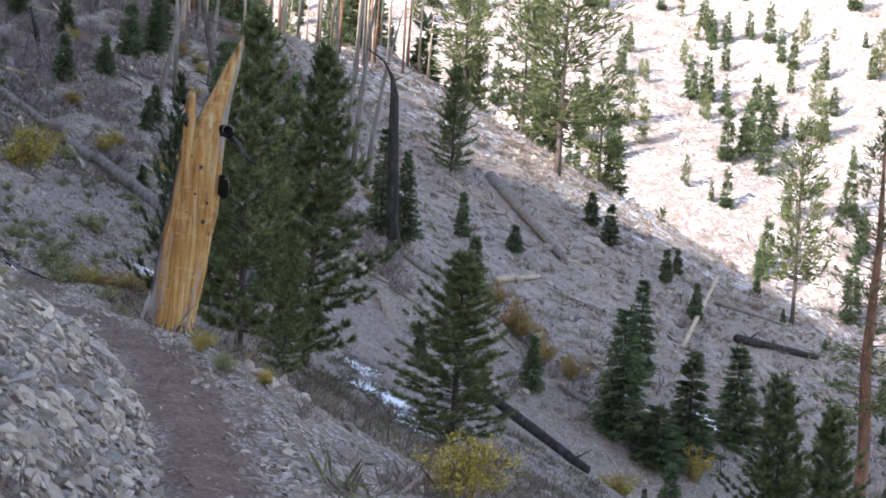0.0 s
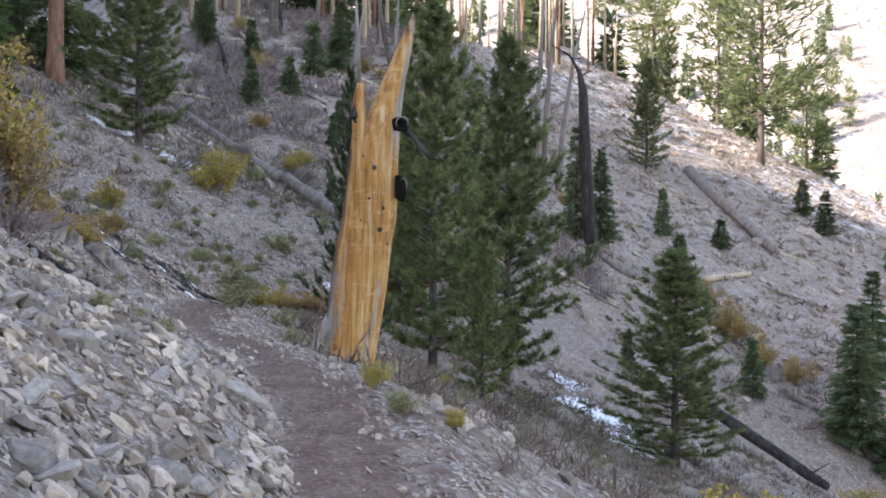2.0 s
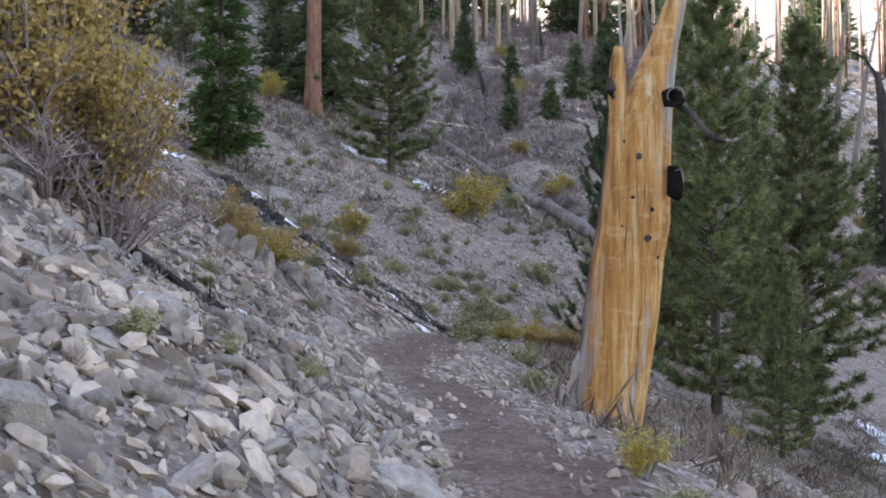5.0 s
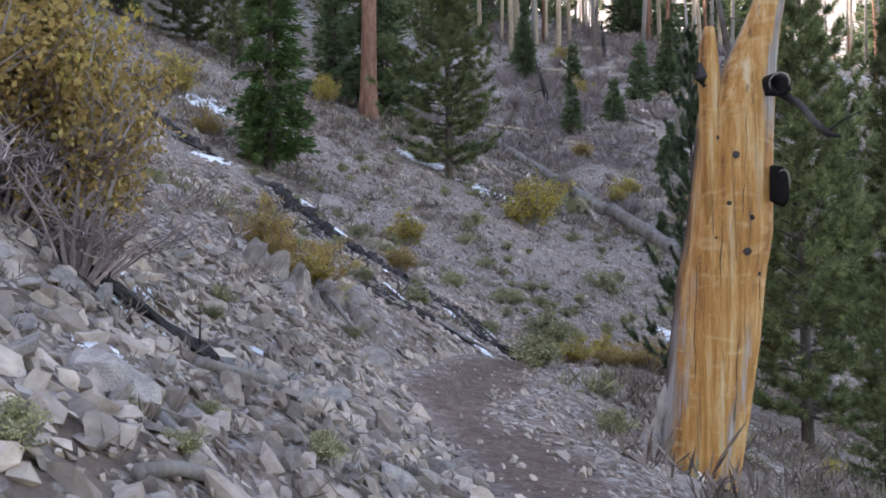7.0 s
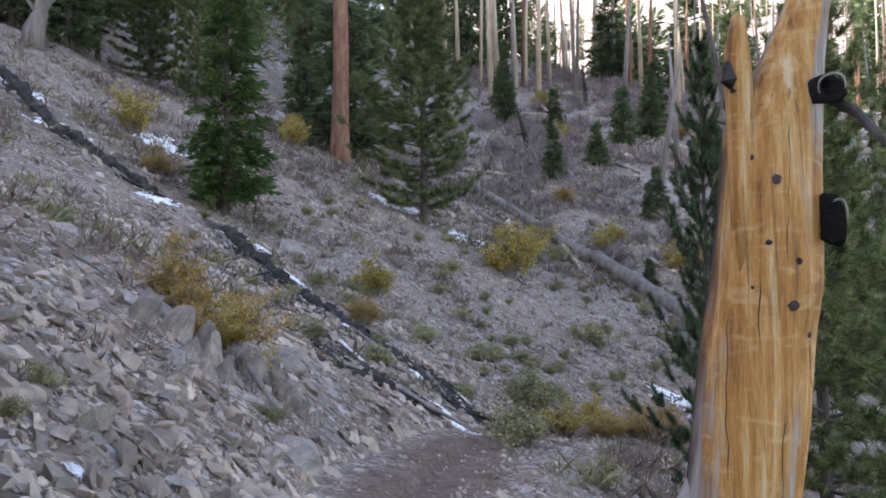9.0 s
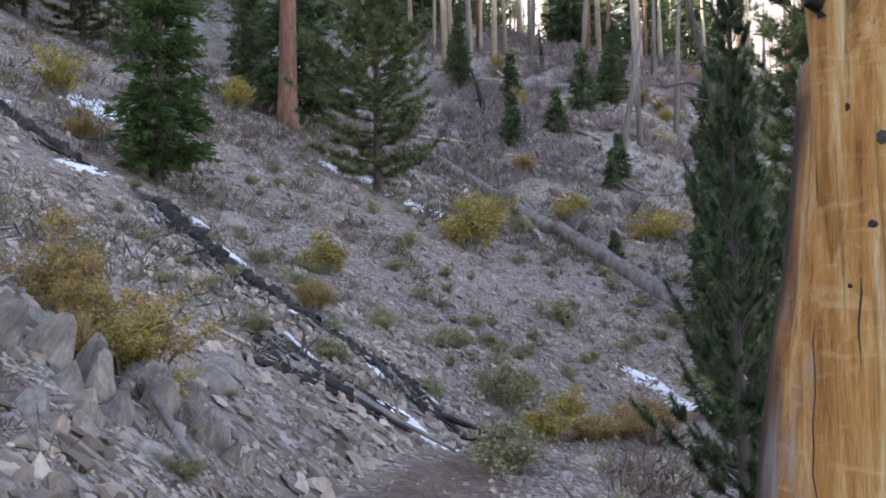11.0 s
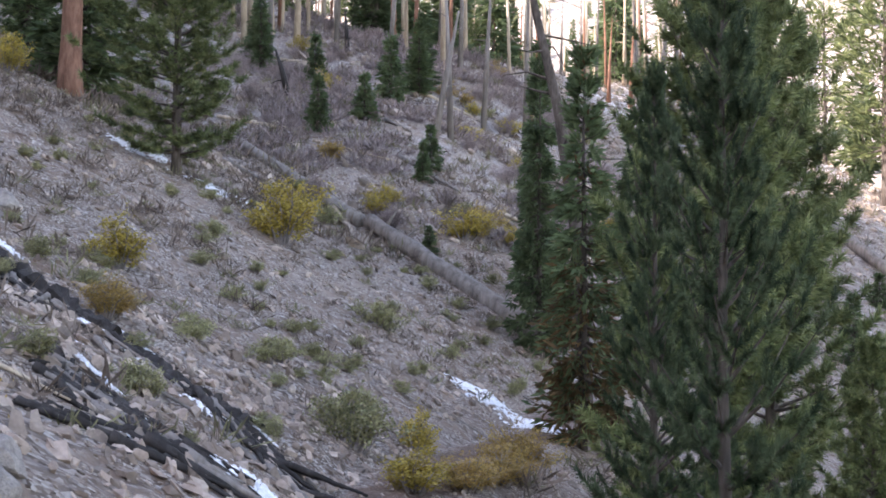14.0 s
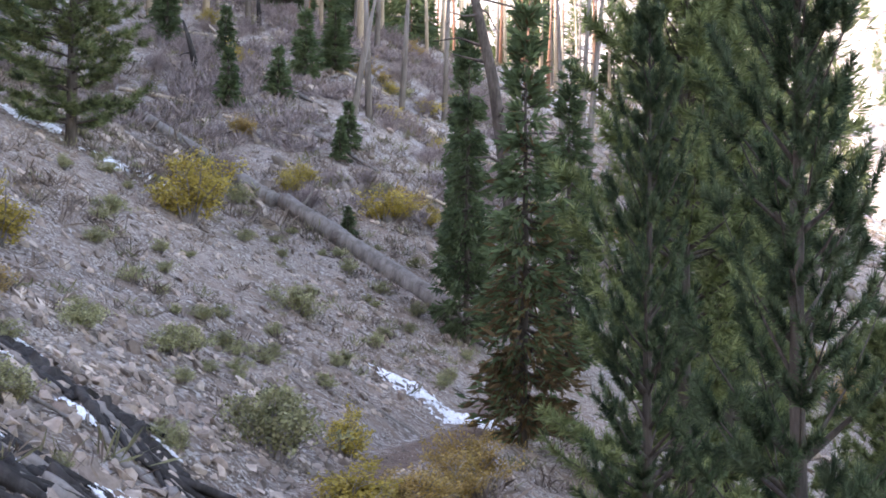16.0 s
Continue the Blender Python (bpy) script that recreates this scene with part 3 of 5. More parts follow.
def conifer(rng, height, radius, style, mat, bark, detail=1.0, size=None, bare=0.08, lean=0.0):
    """One tree at the origin: trunk (with limbs) and crown."""
    size = size or 0.11 + 0.03 * height ** 0.5
    if style == "young":
        foliage, lv, lf = brush_crown("tree", rng, height, radius, mat, 0.25, 5, 0.075, 0.0038, 230, 0.24, 0.25, bare, 1.12, (0.15, 0.6), 0.34)
    elif style == "brush":
        foliage, lv, lf = brush_crown("tree", rng, height, radius, mat, 0.33, 6, 0.17, 0.0105, 56, 0.26, 0.26, bare, 0.78, (-0.05, 0.4), 0.3)
    else:
        foliage, lv, lf = needle_crown("tree", rng, height, radius, mat, style, max(9, int((14 + 3.4 * height) * detail)), 9, max(4, int((8 if style != "fir" else 11) * detail)), (12 if style != "fir" else 7) if detail > 0.6 else 6, size / (detail ** 0.8), bare)
    r0 = 0.011 * height + 0.02
    pts = [(lean * f * f * height * 0.1 + rng.uniform(-1, 1) * 0.004 * height, rng.uniform(-1, 1) * 0.004 * height, f * height - (0.5 if f == 0 else 0)) for f in (0, 0.08, 0.2, 0.4, 0.6, 0.8, 0.97)]
    pts[0] = (pts[1][0], pts[1][1], -0.5)
    trunk = tube(pts, [r0 * 1.25, r0, r0 * 0.9, r0 * 0.7, r0 * 0.48, r0 * 0.26, 0.008], 9, rng, 0.08)
    tv, tf = join([trunk, (lv, lf)])
    return foliage, mesh_of("trunk", tv, tf, (bark,), smooth=True)


PROTO = {}


def prototypes():
    rng = random.Random(11)
    for key, count, height, radius, style, mat, bark, detail, size in (
        ("fir", 3, 6.0, 0.95, "fir", M_NEEDLE_FIR, M_BARK, 0.85, 0.2),
        ("bright_fir", 1, 6.0, 0.9, "fir", M_NEEDLE_SPRUCE, M_BARK, 1.0, 0.19),
        ("sapling", 3, 2.4, 0.6, "fir", M_NEEDLE_FIR, M_BARK, 0.75, 0.15),
        ("pine", 3, 8.0, 1.7, "brush", M_NEEDLE_PINE, M_BARK, 0.9, 0.25),
        ("far_pine", 4, 14.0, 2.5, "pine", M_NEEDLE_PINE, M_BARK, 0.40, 0.34),
        ("tiny_pine", 3, 12.0, 2.2, "pine", M_NEEDLE_PINE, M_BARK, 0.19, 0.32),
        ("tiny_fir", 3, 10.0, 1.6, "fir", M_NEEDLE_FIR, M_BARK, 0.19, 0.3),
        ("near_pine", 2, 4.6, 1.0, "young", M_NEEDLE_YOUNG, M_BARK, 1.45, 0.17),
    ):
        PROTO[key] = [(height, radius, *conifer(rng, height, radius, style, mat, bark, detail, size, {"far_pine": 0.2, "pine": 0.06}.get(key, 0.05))) for _ in range(count)]


prototypes()
# a fir whose lower boughs have dried brown
h_, r_, crown_, trunk_ = PROTO["fir"][0]
crown_ = crown_.copy()
crown_.materials.append(M_NEEDLE_DRY)
z_ = np.array([p.center.z for p in crown_.polygons])
crown_.polygons.foreach_set("material_index", (np.random.default_rng(6).random(len(z_)) < np.clip(0.95 - z_ / (0.62 * h_), 0.06, 0.7)).astype(np.int32))
PROTO["dry_fir"] = [(h_, r_, crown_, trunk_)]


def plant(key, rng, x, y, height, radius, label, category="tree", group="", sink=0.0):
    h0, r0, crown, trunk = PROTO[key][rng.randrange(len(PROTO[key]))]
    k, s = height / h0, radius / r0
    at = Matrix.Translation((x, y, ground_z(x, y) - sink)) @ Matrix.Rotation(rng.uniform(0, 6.28), 4, "Z") @ Matrix.Diagonal((s, s, k, 1))
    ob = thing("pine_tree" if "pine" in key else "fir_tree", label, category, group, at)
    part("trunk", trunk, ob)
    part("crown", crown, ob)
    return ob

rng = random.Random(5)
PINES = (
    (9.94, 28.07, 5.43, 1.58),
    (15.53, 21.09, 5.60, 1.11),
    (18.90, 23.50, 6.16, 1.11),
    (59.10, 80.91, 18.35, 2.29),
    (26.15, 81.49, 8.71, 1.75),
    (42.27, 97.37, 21.16, 4.26),
    (37.49, 114.64, 16.65, 3.25),
    (44.07, 112.53, 21.52, 2.92),
    (-5.54, 42.21, 9.10, 1.88),
    (-17.18, 46.89, 6.75, 1.52),
    (-22.46, 50.46, 5.28, 1.70),
    (-14.71, 45.71, 8.58, 1.25),
    (4.53, 24.50, 3.41, 0.60),
    (3.75, 27.00, 8.60, 1.45),
    (6.30, 31.50, 9.60, 1.75),
)
for x, y, h, r in PINES:
    plant("pine" if h < 10.5 else "far_pine", rng, x, y, h, r * 1.12, "bushy dark green pine standing on the scree slope" if h < 10.5 else "tall dark green pine on the far spur")
FIRS = (
    (24.68, 46.53, 6.35, 1.38),
    (29.61, 54.17, 5.63, 0.97),
    (26.09, 45.30, 2.97, 1.23),
    (28.76, 46.92, 5.37, 1.28),
    (34.01, 50.85, 5.61, 1.41),
    (16.53, 59.43, 5.41, 0.83),
    (14.80, 58.01, 6.05, 0.80),
    (20.95, 59.00, 3.16, 0.67),
    (27.23, 68.92, 1.87, 0.63),
    (40.15, 80.31, 3.47, 0.86),
    (40.53, 84.94, 2.90, 0.80),
    (20.58, 48.22, 2.64, 0.56),
    (22.62, 67.02, 2.82, 0.53),
    (-2.60, 58.45, 2.39, 0.53),
    (-3.19, 67.89, 2.39, 0.55),
    (-0.63, 60.47, 2.05, 0.54),
    (0.61, 65.52, 3.14, 0.73),
    (2.40, 69.96, 4.07, 0.85),
    (-6.67, 72.53, 3.41, 0.74),
    (2.02, 55.69, 1.79, 0.44),
    (1.51, 47.59, 0.93, 0.26),
    (1.66, 54.61, 1.59, 0.32),
    (-10.16, 49.90, 11.62, 1.69),
    (4.11, 42.00, 8.40, 0.74),
    (7.05, 43.00, 8.26, 0.93),
    (-0.26, 82.81, 7.62, 1.54),
    (-6.31, 70.93, 4.88, 0.70),
    (2.12, 67.56, 3.78, 0.83),
    (4.68, 46.00, 7.64, 0.62),
)
for x, y, h, r in FIRS:
    plant("sapling" if h < 3.3 else "fir", rng, x, y, h, r * 1.15, "slender dark green fir on the rocky slope" if h > 3.3 else "small young fir on the rocky slope")
plant("dry_fir", rng, 3.37, 32.80, 7.13, 0.92, "slender fir with dried brown lower boughs beside the trail")
plant("bright_fir", rng, -8.04, 32.08, 7.09, 1.02, "fresh green fir above the charred log")
plant("near_pine", rng, 1.62, 20.50, 4.65, 0.68, "young dark green pine just behind the bare snag")
plant("near_pine", rng, 2.04, 23.50, 4.60, 0.62, "young blue-green pine beside the trail")


def tall_pine(x, y, height, r, crown_from, crown_r, label):
    """A tall tree with a long bare trunk of plated red bark and a high crown."""
    g = random.Random(int(x * 10))
    ob = thing("pine_tree", label, "tree", at=Matrix.Translation((x, y, ground_z(x, y))))
    pts = [(g.uniform(-1, 1) * 0.03 * k, g.uniform(-1, 1) * 0.03 * k, f * height - (0.6 if f == 0 else 0)) for k, f in enumerate((0, 0.03, 0.1, 0.25, 0.45, 0.7, 1))]
    v, f = tube(pts, [r * 1.35, r * 1.15, r, r * 0.92, r * 0.8, r * 0.5, 0.03], 14, g, 0.06)
    foliage, lv, lf = needle_crown("tall", g, height, crown_r, M_NEEDLE_PINE, "pine", 26, 6, 8, 6, 0.36, crown_from)
    v, f = join([(v, f), (lv, lf)])
    part("trunk", mesh_of("trunk", v, f, (M_BARK_RED,), smooth=True), ob, "red-brown plated bark")
    part("crown", foliage, ob)


for x, y, h, r, c0, cr in ((-9.89, 47.95, 17.0, 0.33, 0.55, 2.6), (30.97, 36.83, 18.65, 0.28, 0.3, 2.0)):
    tall_pine(x, y, h, r, c0, cr, "tall pine with a straight red-barked trunk on the slope")


# ---- the bare snag beside the trail ----
def make_snag():
    g = random.Random(3)
    Z = (-1.0, -0.6, 0.0, 0.6, 1.2, 1.6, 2.0, 2.4, 2.75, 2.9, 3.2, 3.6, 4.0, 4.3, 4.56)
    L = (1.02, 1.10, 1.22, 1.30, 1.38, 1.46, 1.51, 1.55, 1.59, 1.70, 1.84, 2.03, 2.20, 2.34, 2.46)
    R = (1.84, 1.93, 2.03, 2.12, 2.18, 2.25, 2.26, 2.27, 2.29, 2.30, 2.32, 2.37, 2.45, 2.49, 2.51)
    ob = thing("snag", "bare orange-brown dead tree trunk, barkless with a splintered top", "dead tree", at=Matrix.Translation((1.674, 17.6, -0.49)) @ Matrix.Scale(0.965, 4))
    sides, levels = 56, 90
    verts, faces = [], []

    def profile(z):
        return np.interp(z, Z, L), np.interp(z, Z, R)

    def skin(z, a):
        """A point of the bark-less surface at height z and angle a (0: +x, -pi/2: towards -y)."""
        xl, xr = profile(z)
        c, rx = (xl + xr) / 2, (xr - xl) / 2
        ry = rx * 0.92
        ridge = 0.035 * math.sin(a * 5 + 1.3 * z) * math.sin(a * 3 + 0.5) + 0.04 * noise.noise(Vector((math.cos(a) * 2.4, math.sin(a) * 2.4, z * 0.35))) + 0.018 * noise.noise(Vector((math.cos(a) * 9, math.sin(a) * 9, z * 0.5)))
        k = 1 + ridge
        return Vector((c + rx * math.cos(a) * (1 + 0.4 * ridge) - 1.7, ry * math.sin(a) * k, z + 0.55))

    for i in range(levels):
        z = -1.0 + 5.56 * i / (levels - 1)
        for k in range(sides):
            a = 2 * math.pi * k / sides
            p = skin(z, a)
            if z > 4.2:
                p.z += g.uniform(-0.12, 0.06)
            verts.append(tuple(p))
    for i in range(levels - 1):
        for k in range(sides):
            z, a = -1.0 + 5.56 * i / (levels - 1), 2 * math.pi * (k + 0.5) / sides
            faces.append((i * sides + k, i * sides + (k + 1) % sides, (i + 1) * sides + (k + 1) % sides, (i + 1) * sides + k))
    faces.append(tuple(range((levels - 1) * sides, levels * sides)))
    body = mesh_of("snag_trunk", verts, faces, (M_SNAG,), None, True)
    grey = []
    for i in range(levels):
        for k in range(sides):
            z, a = -1.0 + 5.56 * i / (levels - 1), 2 * math.pi * k / sides
            n = noise.noise(Vector((math.cos(a) * 1.5, math.sin(a) * 1.5, z * 0.4)))
            left = math.cos(a)
            low = max(0, 0.75 - 0.6 * z) * max(0, -left - 0.35) * 1.6
            edge = max(0, left - 0.35) * 1.3 * (0.6 + n)
            dark_side = max(0, -left - 0.8) * 1.2 * (0.5 + n)
            high = dark_side + max(0, z - 2.2) * max(0, -left) * 0.5 * (0.6 + n)
            grey.append(min(1.0, low + edge + high + max(0, math.sin(a)) * 0.8 + 0.1 * n))
    body.attributes.new("grey", "FLOAT", "POINT").data.foreach_set("value", np.array(grey, dtype=np.float32))
    bark = [min(1.0, max(0.0, 1.4 - abs(2 * math.pi * k / sides - 3.0) / 0.5 + 0.5 * noise.noise(Vector((k * 0.3, 0, i * 0.12))))) * (0.4 + 0.6 * (i < 58)) for i in range(levels) for k in range(sides)]
    body.attributes.new("bark", "FLOAT", "POINT").data.foreach_set("value", np.array(bark, dtype=np.float32))
    part("trunk", body, ob)
    # the split-off spike on the uphill side
    for name, xs, zs, rs, y0 in (("spike", (1.70, 1.70, 1.70, 1.69, 1.685, 1.70), (1.5, 2.3, 2.75, 3.05, 3.35, 3.52), (0.10, 0.105, 0.105, 0.095, 0.08, 0.045), -0.2), ("splinter", (1.78, 1.77, 1.78), (2.2, 2.9, 3.15), (0.1, 0.05, 0.01), -0.05)):
        v, f = tube([(x - 1.7, y0, z + 0.55) for x, z in zip(xs, zs)], rs, 9, g, 0.22)
        part(name, mesh_of(name, v, f, (M_SNAG_GREY if name == "splinter" else M_SNAG,), smooth=True), ob)
    v, f = tube([(-0.05, -0.27, 3.50), (-0.085, -0.29, 3.58), (-0.095, -0.28, 3.72)], (0.035, 0.06, 0.02), 8, g, 0.2)
    part("knot", mesh_of("knot", v, f, (M_CHAR,)), ob, "dark knot on the broken spike")
    # burnt burls where limbs broke off, hollow in the middle
    for name, c, r, tall, turn in (("upper_burl", (2.24, -0.24, 2.93), 0.10, 0.105, 0.95), ("lower_burl", (2.25, -0.17, 2.02), 0.075, 0.15, 0.7)):
        v, f = [], []
        rings = ((0.9, -0.10), (1.15, 0.0), (1.1, 0.08), (0.82, 0.11), (0.7, 0.06), (0.55, -0.03))
        for s, out in rings:
            for k in range(14):
                a = 2 * math.pi * k / 14
                w = 1 + 0.22 * math.sin(2 * a + out * 9 + tall * 20) + g.uniform(-0.1, 0.1)
                q = Vector((out * math.cos(turn) + r * s * w * math.cos(a) * math.sin(turn), -out * math.sin(turn) - r * 0.3 + r * s * w * math.cos(a) * -math.cos(turn) * 0.9, tall * s * w * math.sin(a)))
                v.append(tuple(Vector((c[0] - 1.7, c[1], c[2] + 0.55)) + q))
        for i in range(len(rings) - 1):
            for k in range(14):
                f.append((i * 14 + k, i * 14 + (k + 1) % 14, (i + 1) * 14 + (k + 1) % 14, (i + 1) * 14 + k))
        f.append(tuple(range((len(rings) - 1) * 14, len(rings) * 14)))
        part(name, mesh_of(name, v, f, (M_SOOT,), smooth=True), ob, "charred hollow knot")
        rim = []
        for k in range(15):
            a = math.pi * (k - 1) / 12
            s = 0.98 + 0.06 * math.sin(3 * a)
            rim.append((c[0] - 1.7 + 0.1 * math.cos(turn) + r * s * math.cos(a) * math.sin(turn), c[1] - 0.1 * math.sin(turn) - r * 0.3 - r * s * math.cos(a) * math.cos(turn) * 0.9, c[2] + 0.55 + tall * s * math.sin(a)))
        v, f = tube(rim, [0.004 + 0.0065 * math.sin(math.pi * k / 14) for k in range(15)], 6)
        part("knot_rim", mesh_of("knot_rim", v, f, (M_SNAG_GREY,), smooth=True), ob, "pale weathered rim")
    v, f = join([tube([(0.62, -0.28, 3.40), (0.76, -0.34, 3.30), (0.88, -0.38, 3.12), (1.0, -0.42, 3.0), (1.1, -0.44, 2.97)], (0.045, 0.038, 0.032, 0.03, 0.012), 7, g, 0.2), tube([(0.98, -0.41, 3.02), (1.12, -0.43, 3.12), (1.3, -0.46, 3.2)], (0.014, 0.008, 0.003), 5)])
    part("broken_limb", mesh_of("broken_limb", v, f, (M_CHAR,)), ob, "short blackened limb")
    for x, z, s in ((1.91, 2.30, 0.035), (1.99, 1.42, 0.04), (1.84, 1.86, 0.022), (2.04, 1.73, 0.026), (1.75, 2.47, 0.02), (2.10, 1.22, 0.022), (1.72, 1.55, 0.012)):
        xl, xr = profile(z)
        a = -math.acos(max(-1, min(1, (x - (xl + xr) / 2) / ((xr - xl) / 2))))
        p, q = skin(z, a), Vector((math.cos(a), math.sin(a), 0))
        side = Vector((-q.y, q.x, 0))
        v = [tuple(p + q * 0.004 + side * s * g.uniform(0.75, 1.2) * math.cos(t) + Vector((0, 0, s * g.uniform(0.75, 1.2) * math.sin(t)))) for t in np.linspace(0, 2 * math.pi, 11)[:-1]] + [tuple(p + q * 0.012)]
        v += [tuple(p - q * 0.05 + (Vector(w) - p) * 1.1) for w in v[:10]]
        f = [(k, (k + 1) % 10, 10) for k in range(10)] + [(k, 11 + k, 11 + (k + 1) % 10, (k + 1) % 10) for k in range(10)]
        part("knot", mesh_of("knot", v, f, (M_CHAR,)), ob, "dark knot hole")
    # dark drying cracks along the grain
    for x0, x1, z0, z1 in ((1.95, 2.02, 1.55, 2.75), (1.72, 1.78, 0.9, 1.6), (2.14, 2.1, 0.3, 1.2), (1.60, 1.66, 2.0, 2.8), (1.86, 1.9, -0.2, 0.7), (1.5, 1.56, 0.2, 1.4)):
        pts = []
        for k in range(10):
            z = z0 + (z1 - z0) * k / 9
            x = x0 + (x1 - x0) * k / 9 + g.uniform(-0.012, 0.012)
            xl, xr = profile(z)
            a = -math.acos(max(-1, min(1, (x - (xl + xr) / 2) / ((xr - xl) / 2))))
            pts.append(tuple(skin(z, a) + Vector((0, 0.003, 0))))
        v, f = tube(pts, [0.002] + [0.0055] * 8 + [0.002], 5)
        part("crack", mesh_of("crack", v, f, (M_CHAR,)), ob)
    # burnt root flare
    v, f = join([tube([(-0.30, -0.02, 0.95), (-0.42, -0.06, 0.55), (-0.58, -0.10, 0.2), (-0.85, -0.15, -0.15)], (0.05, 0.12, 0.14, 0.1), 11, g, 0.12)])
    part("root", mesh_of("root", v, f, (M_SNAG_GREY,), smooth=True), ob, "weathered grey root flare")


make_snag()


# ---- shrubs ----
def shrub_mesh(g, kind):
    """Stems and leaves of a bush about a metre across."""
    stems, P = [], []
    n, tall, twigs = {"sage": (20, 0.6, 5), "yellow": (26, 0.85, 6), "orange": (28, 0.85, 6), "brush": (36, 0.75, 6)}[kind]
    ph, lobes = g.uniform(0, 6.28), g.choice((2, 3))
    for _ in range(n):
        a, tilt = g.uniform(0, 6.28), g.uniform(0.1, 1.0) ** 0.8
        lobe = 1 + 0.38 * math.sin(lobes * a + ph) + 0.15 * math.sin(5 * a + 2 * ph)
        end = Vector((math.cos(a) * 0.5 * tilt * lobe, math.sin(a) * 0.5 * tilt * lobe, tall * g.uniform(0.45, 1.05) * (1.08 - 0.55 * tilt ** 2) * (0.8 + 0.25 * lobe)))
        mid = end * 0.5 + Vector((g.uniform(-0.05, 0.05), g.uniform(-0.05, 0.05), 0.04))
        stems.append(tube([(end.x * 0.12, end.y * 0.12, -0.12), tuple(mid), tuple(end)], (0.016, 0.009, 0.003), 3, cap=False))
        for _ in range(twigs):
            f = g.uniform(-0.6, 1.0)
            b = mid.lerp(end, f) if f > 0 else mid * (1 + 0.8 * f)
            e = b + Vector((g.uniform(-1, 1) * 0.16, g.uniform(-1, 1) * 0.16, g.uniform(0.0, 0.2)))
            stems.append(tube([tuple(b), tuple(e)], (0.005, 0.002), 3, cap=False))
            P += [b.lerp(e, g.random()) for _ in range({"sage": 5, "yellow": 4, "orange": 7, "brush": 0}[kind])]
            P.append(e)
            if kind == "brush":
                for _ in range(3):
                    q = b.lerp(e, g.random())
                    stems.append(tube([tuple(q), tuple(q + Vector((g.uniform(-0.09, 0.09), g.uniform(-0.09, 0.09), g.uniform(0.02, 0.13))))], (0.004, 0.0015), 3, cap=False))
    sv, sf = join(stems)
    rg = np.random.default_rng(g.randrange(1 << 30))
    P = np.array([tuple(p) for p in P])
    k = {"sage": 5, "yellow": 5, "orange": 6, "brush": 1}[kind]
    size = {"sage": 0.045, "yellow": 0.042, "orange": 0.031, "brush": 0.02}[kind]
    o = P[:, None] + rg.normal(0, 0.035, (len(P), k, 3))
    d = rg.normal(0, 1, (len(P), k, 3)) + (0, 0, 0.5)
    d /= np.linalg.norm(d, axis=2, keepdims=True)
    s = np.cross(d, rg.normal(0, 1, d.shape))
    s /= np.linalg.norm(s, axis=2, keepdims=True) + 1e-9
    ln = size * rg.uniform(0.6, 1.3, (len(P), k, 1))
    quad = np.stack([o, o + d * ln * 0.5 + s * ln * 0.32, o + d * ln, o + d * ln * 0.5 - s * ln * 0.32], 2).reshape(-1, 3)
    return (sv, sf), (quad, np.arange(len(quad)).reshape(-1, 4))


SHRUBS = {}
_g = random.Random(21)
for kind, leaf, stem, count in (("sage", M_SAGE, M_TWIG, 4), ("yellow", M_YELLOW, M_TWIG, 3), ("orange", M_ORANGE, M_TWIG, 3), ("brush", M_BRUSH, M_BRUSH, 4)):
    SHRUBS[kind] = []
    for _ in range(count):
        (sv, sf), (lv, lf) = shrub_mesh(_g, kind)
        SHRUBS[kind].append((mesh_of("stem", sv, sf, (stem,)), mesh_of("foliage", lv, lf, (leaf,))))


def bush(kind, g, x, y, width, label, tall=1.0, group="", category="shrub"):
    stems, leaves = SHRUBS[kind][g.randrange(len(SHRUBS[kind]))]
    w = width * g.uniform(0.95, 1.1)
    at = Matrix.Translation((x, y, ground_z(x, y) - 0.03 * w)) @ Matrix.Rotation(g.uniform(0, 6.28), 4, "Z") @ Matrix.Diagonal((w * g.uniform(0.85, 1.2), w * g.uniform(0.8, 1.1), w * tall * g.uniform(0.75, 1.05), 1))
    ob = thing("shrub", label, category, group, at)
    part("stem", stems, ob)
    part("foliage", leaves, ob)


YELLOW_BUSHES = (
    (-2.58, 40.08, 1.90),
    (-0.16, 50.51, 1.22),
    (-12.83, 37.15, 1.76),
    (-4.36, 30.95, 1.17),
    (3.28, 49.58, 0.98),
    (-2.57, 43.47, 1.74),
    (4.08, 10.07, 1.10),
    (0.19, 28.08, 0.67),
    (1.61, 11.60, 0.31),
    (-11.10, 45.82, 1.45),
    (-11.43, 47.00, 1.48),
    (3.63, 23.80, 0.35),
    (28.24, 45.19, 1.93),
    (21.21, 39.35, 1.64),
    (2.25, 11.34, 0.25),
)
ORANGE_BUSHES = (
    (-2.10, 17.70, 0.62),
    (-10.04, 32.82, 0.93),
    (22.26, 55.29, 2.23),
    (23.12, 53.01, 2.15),
    (24.50, 52.22, 1.84),
    (22.57, 59.19, 1.69),
    (1.30, 26.42, 0.82),
    (15.60, 63.60, 1.40),
    (-1.89, 55.26, 1.47),
    (3.46, 50.39, 1.36),
    (-3.41, 26.40, 0.71),
    (22.38, 54.95, 2.10),
)
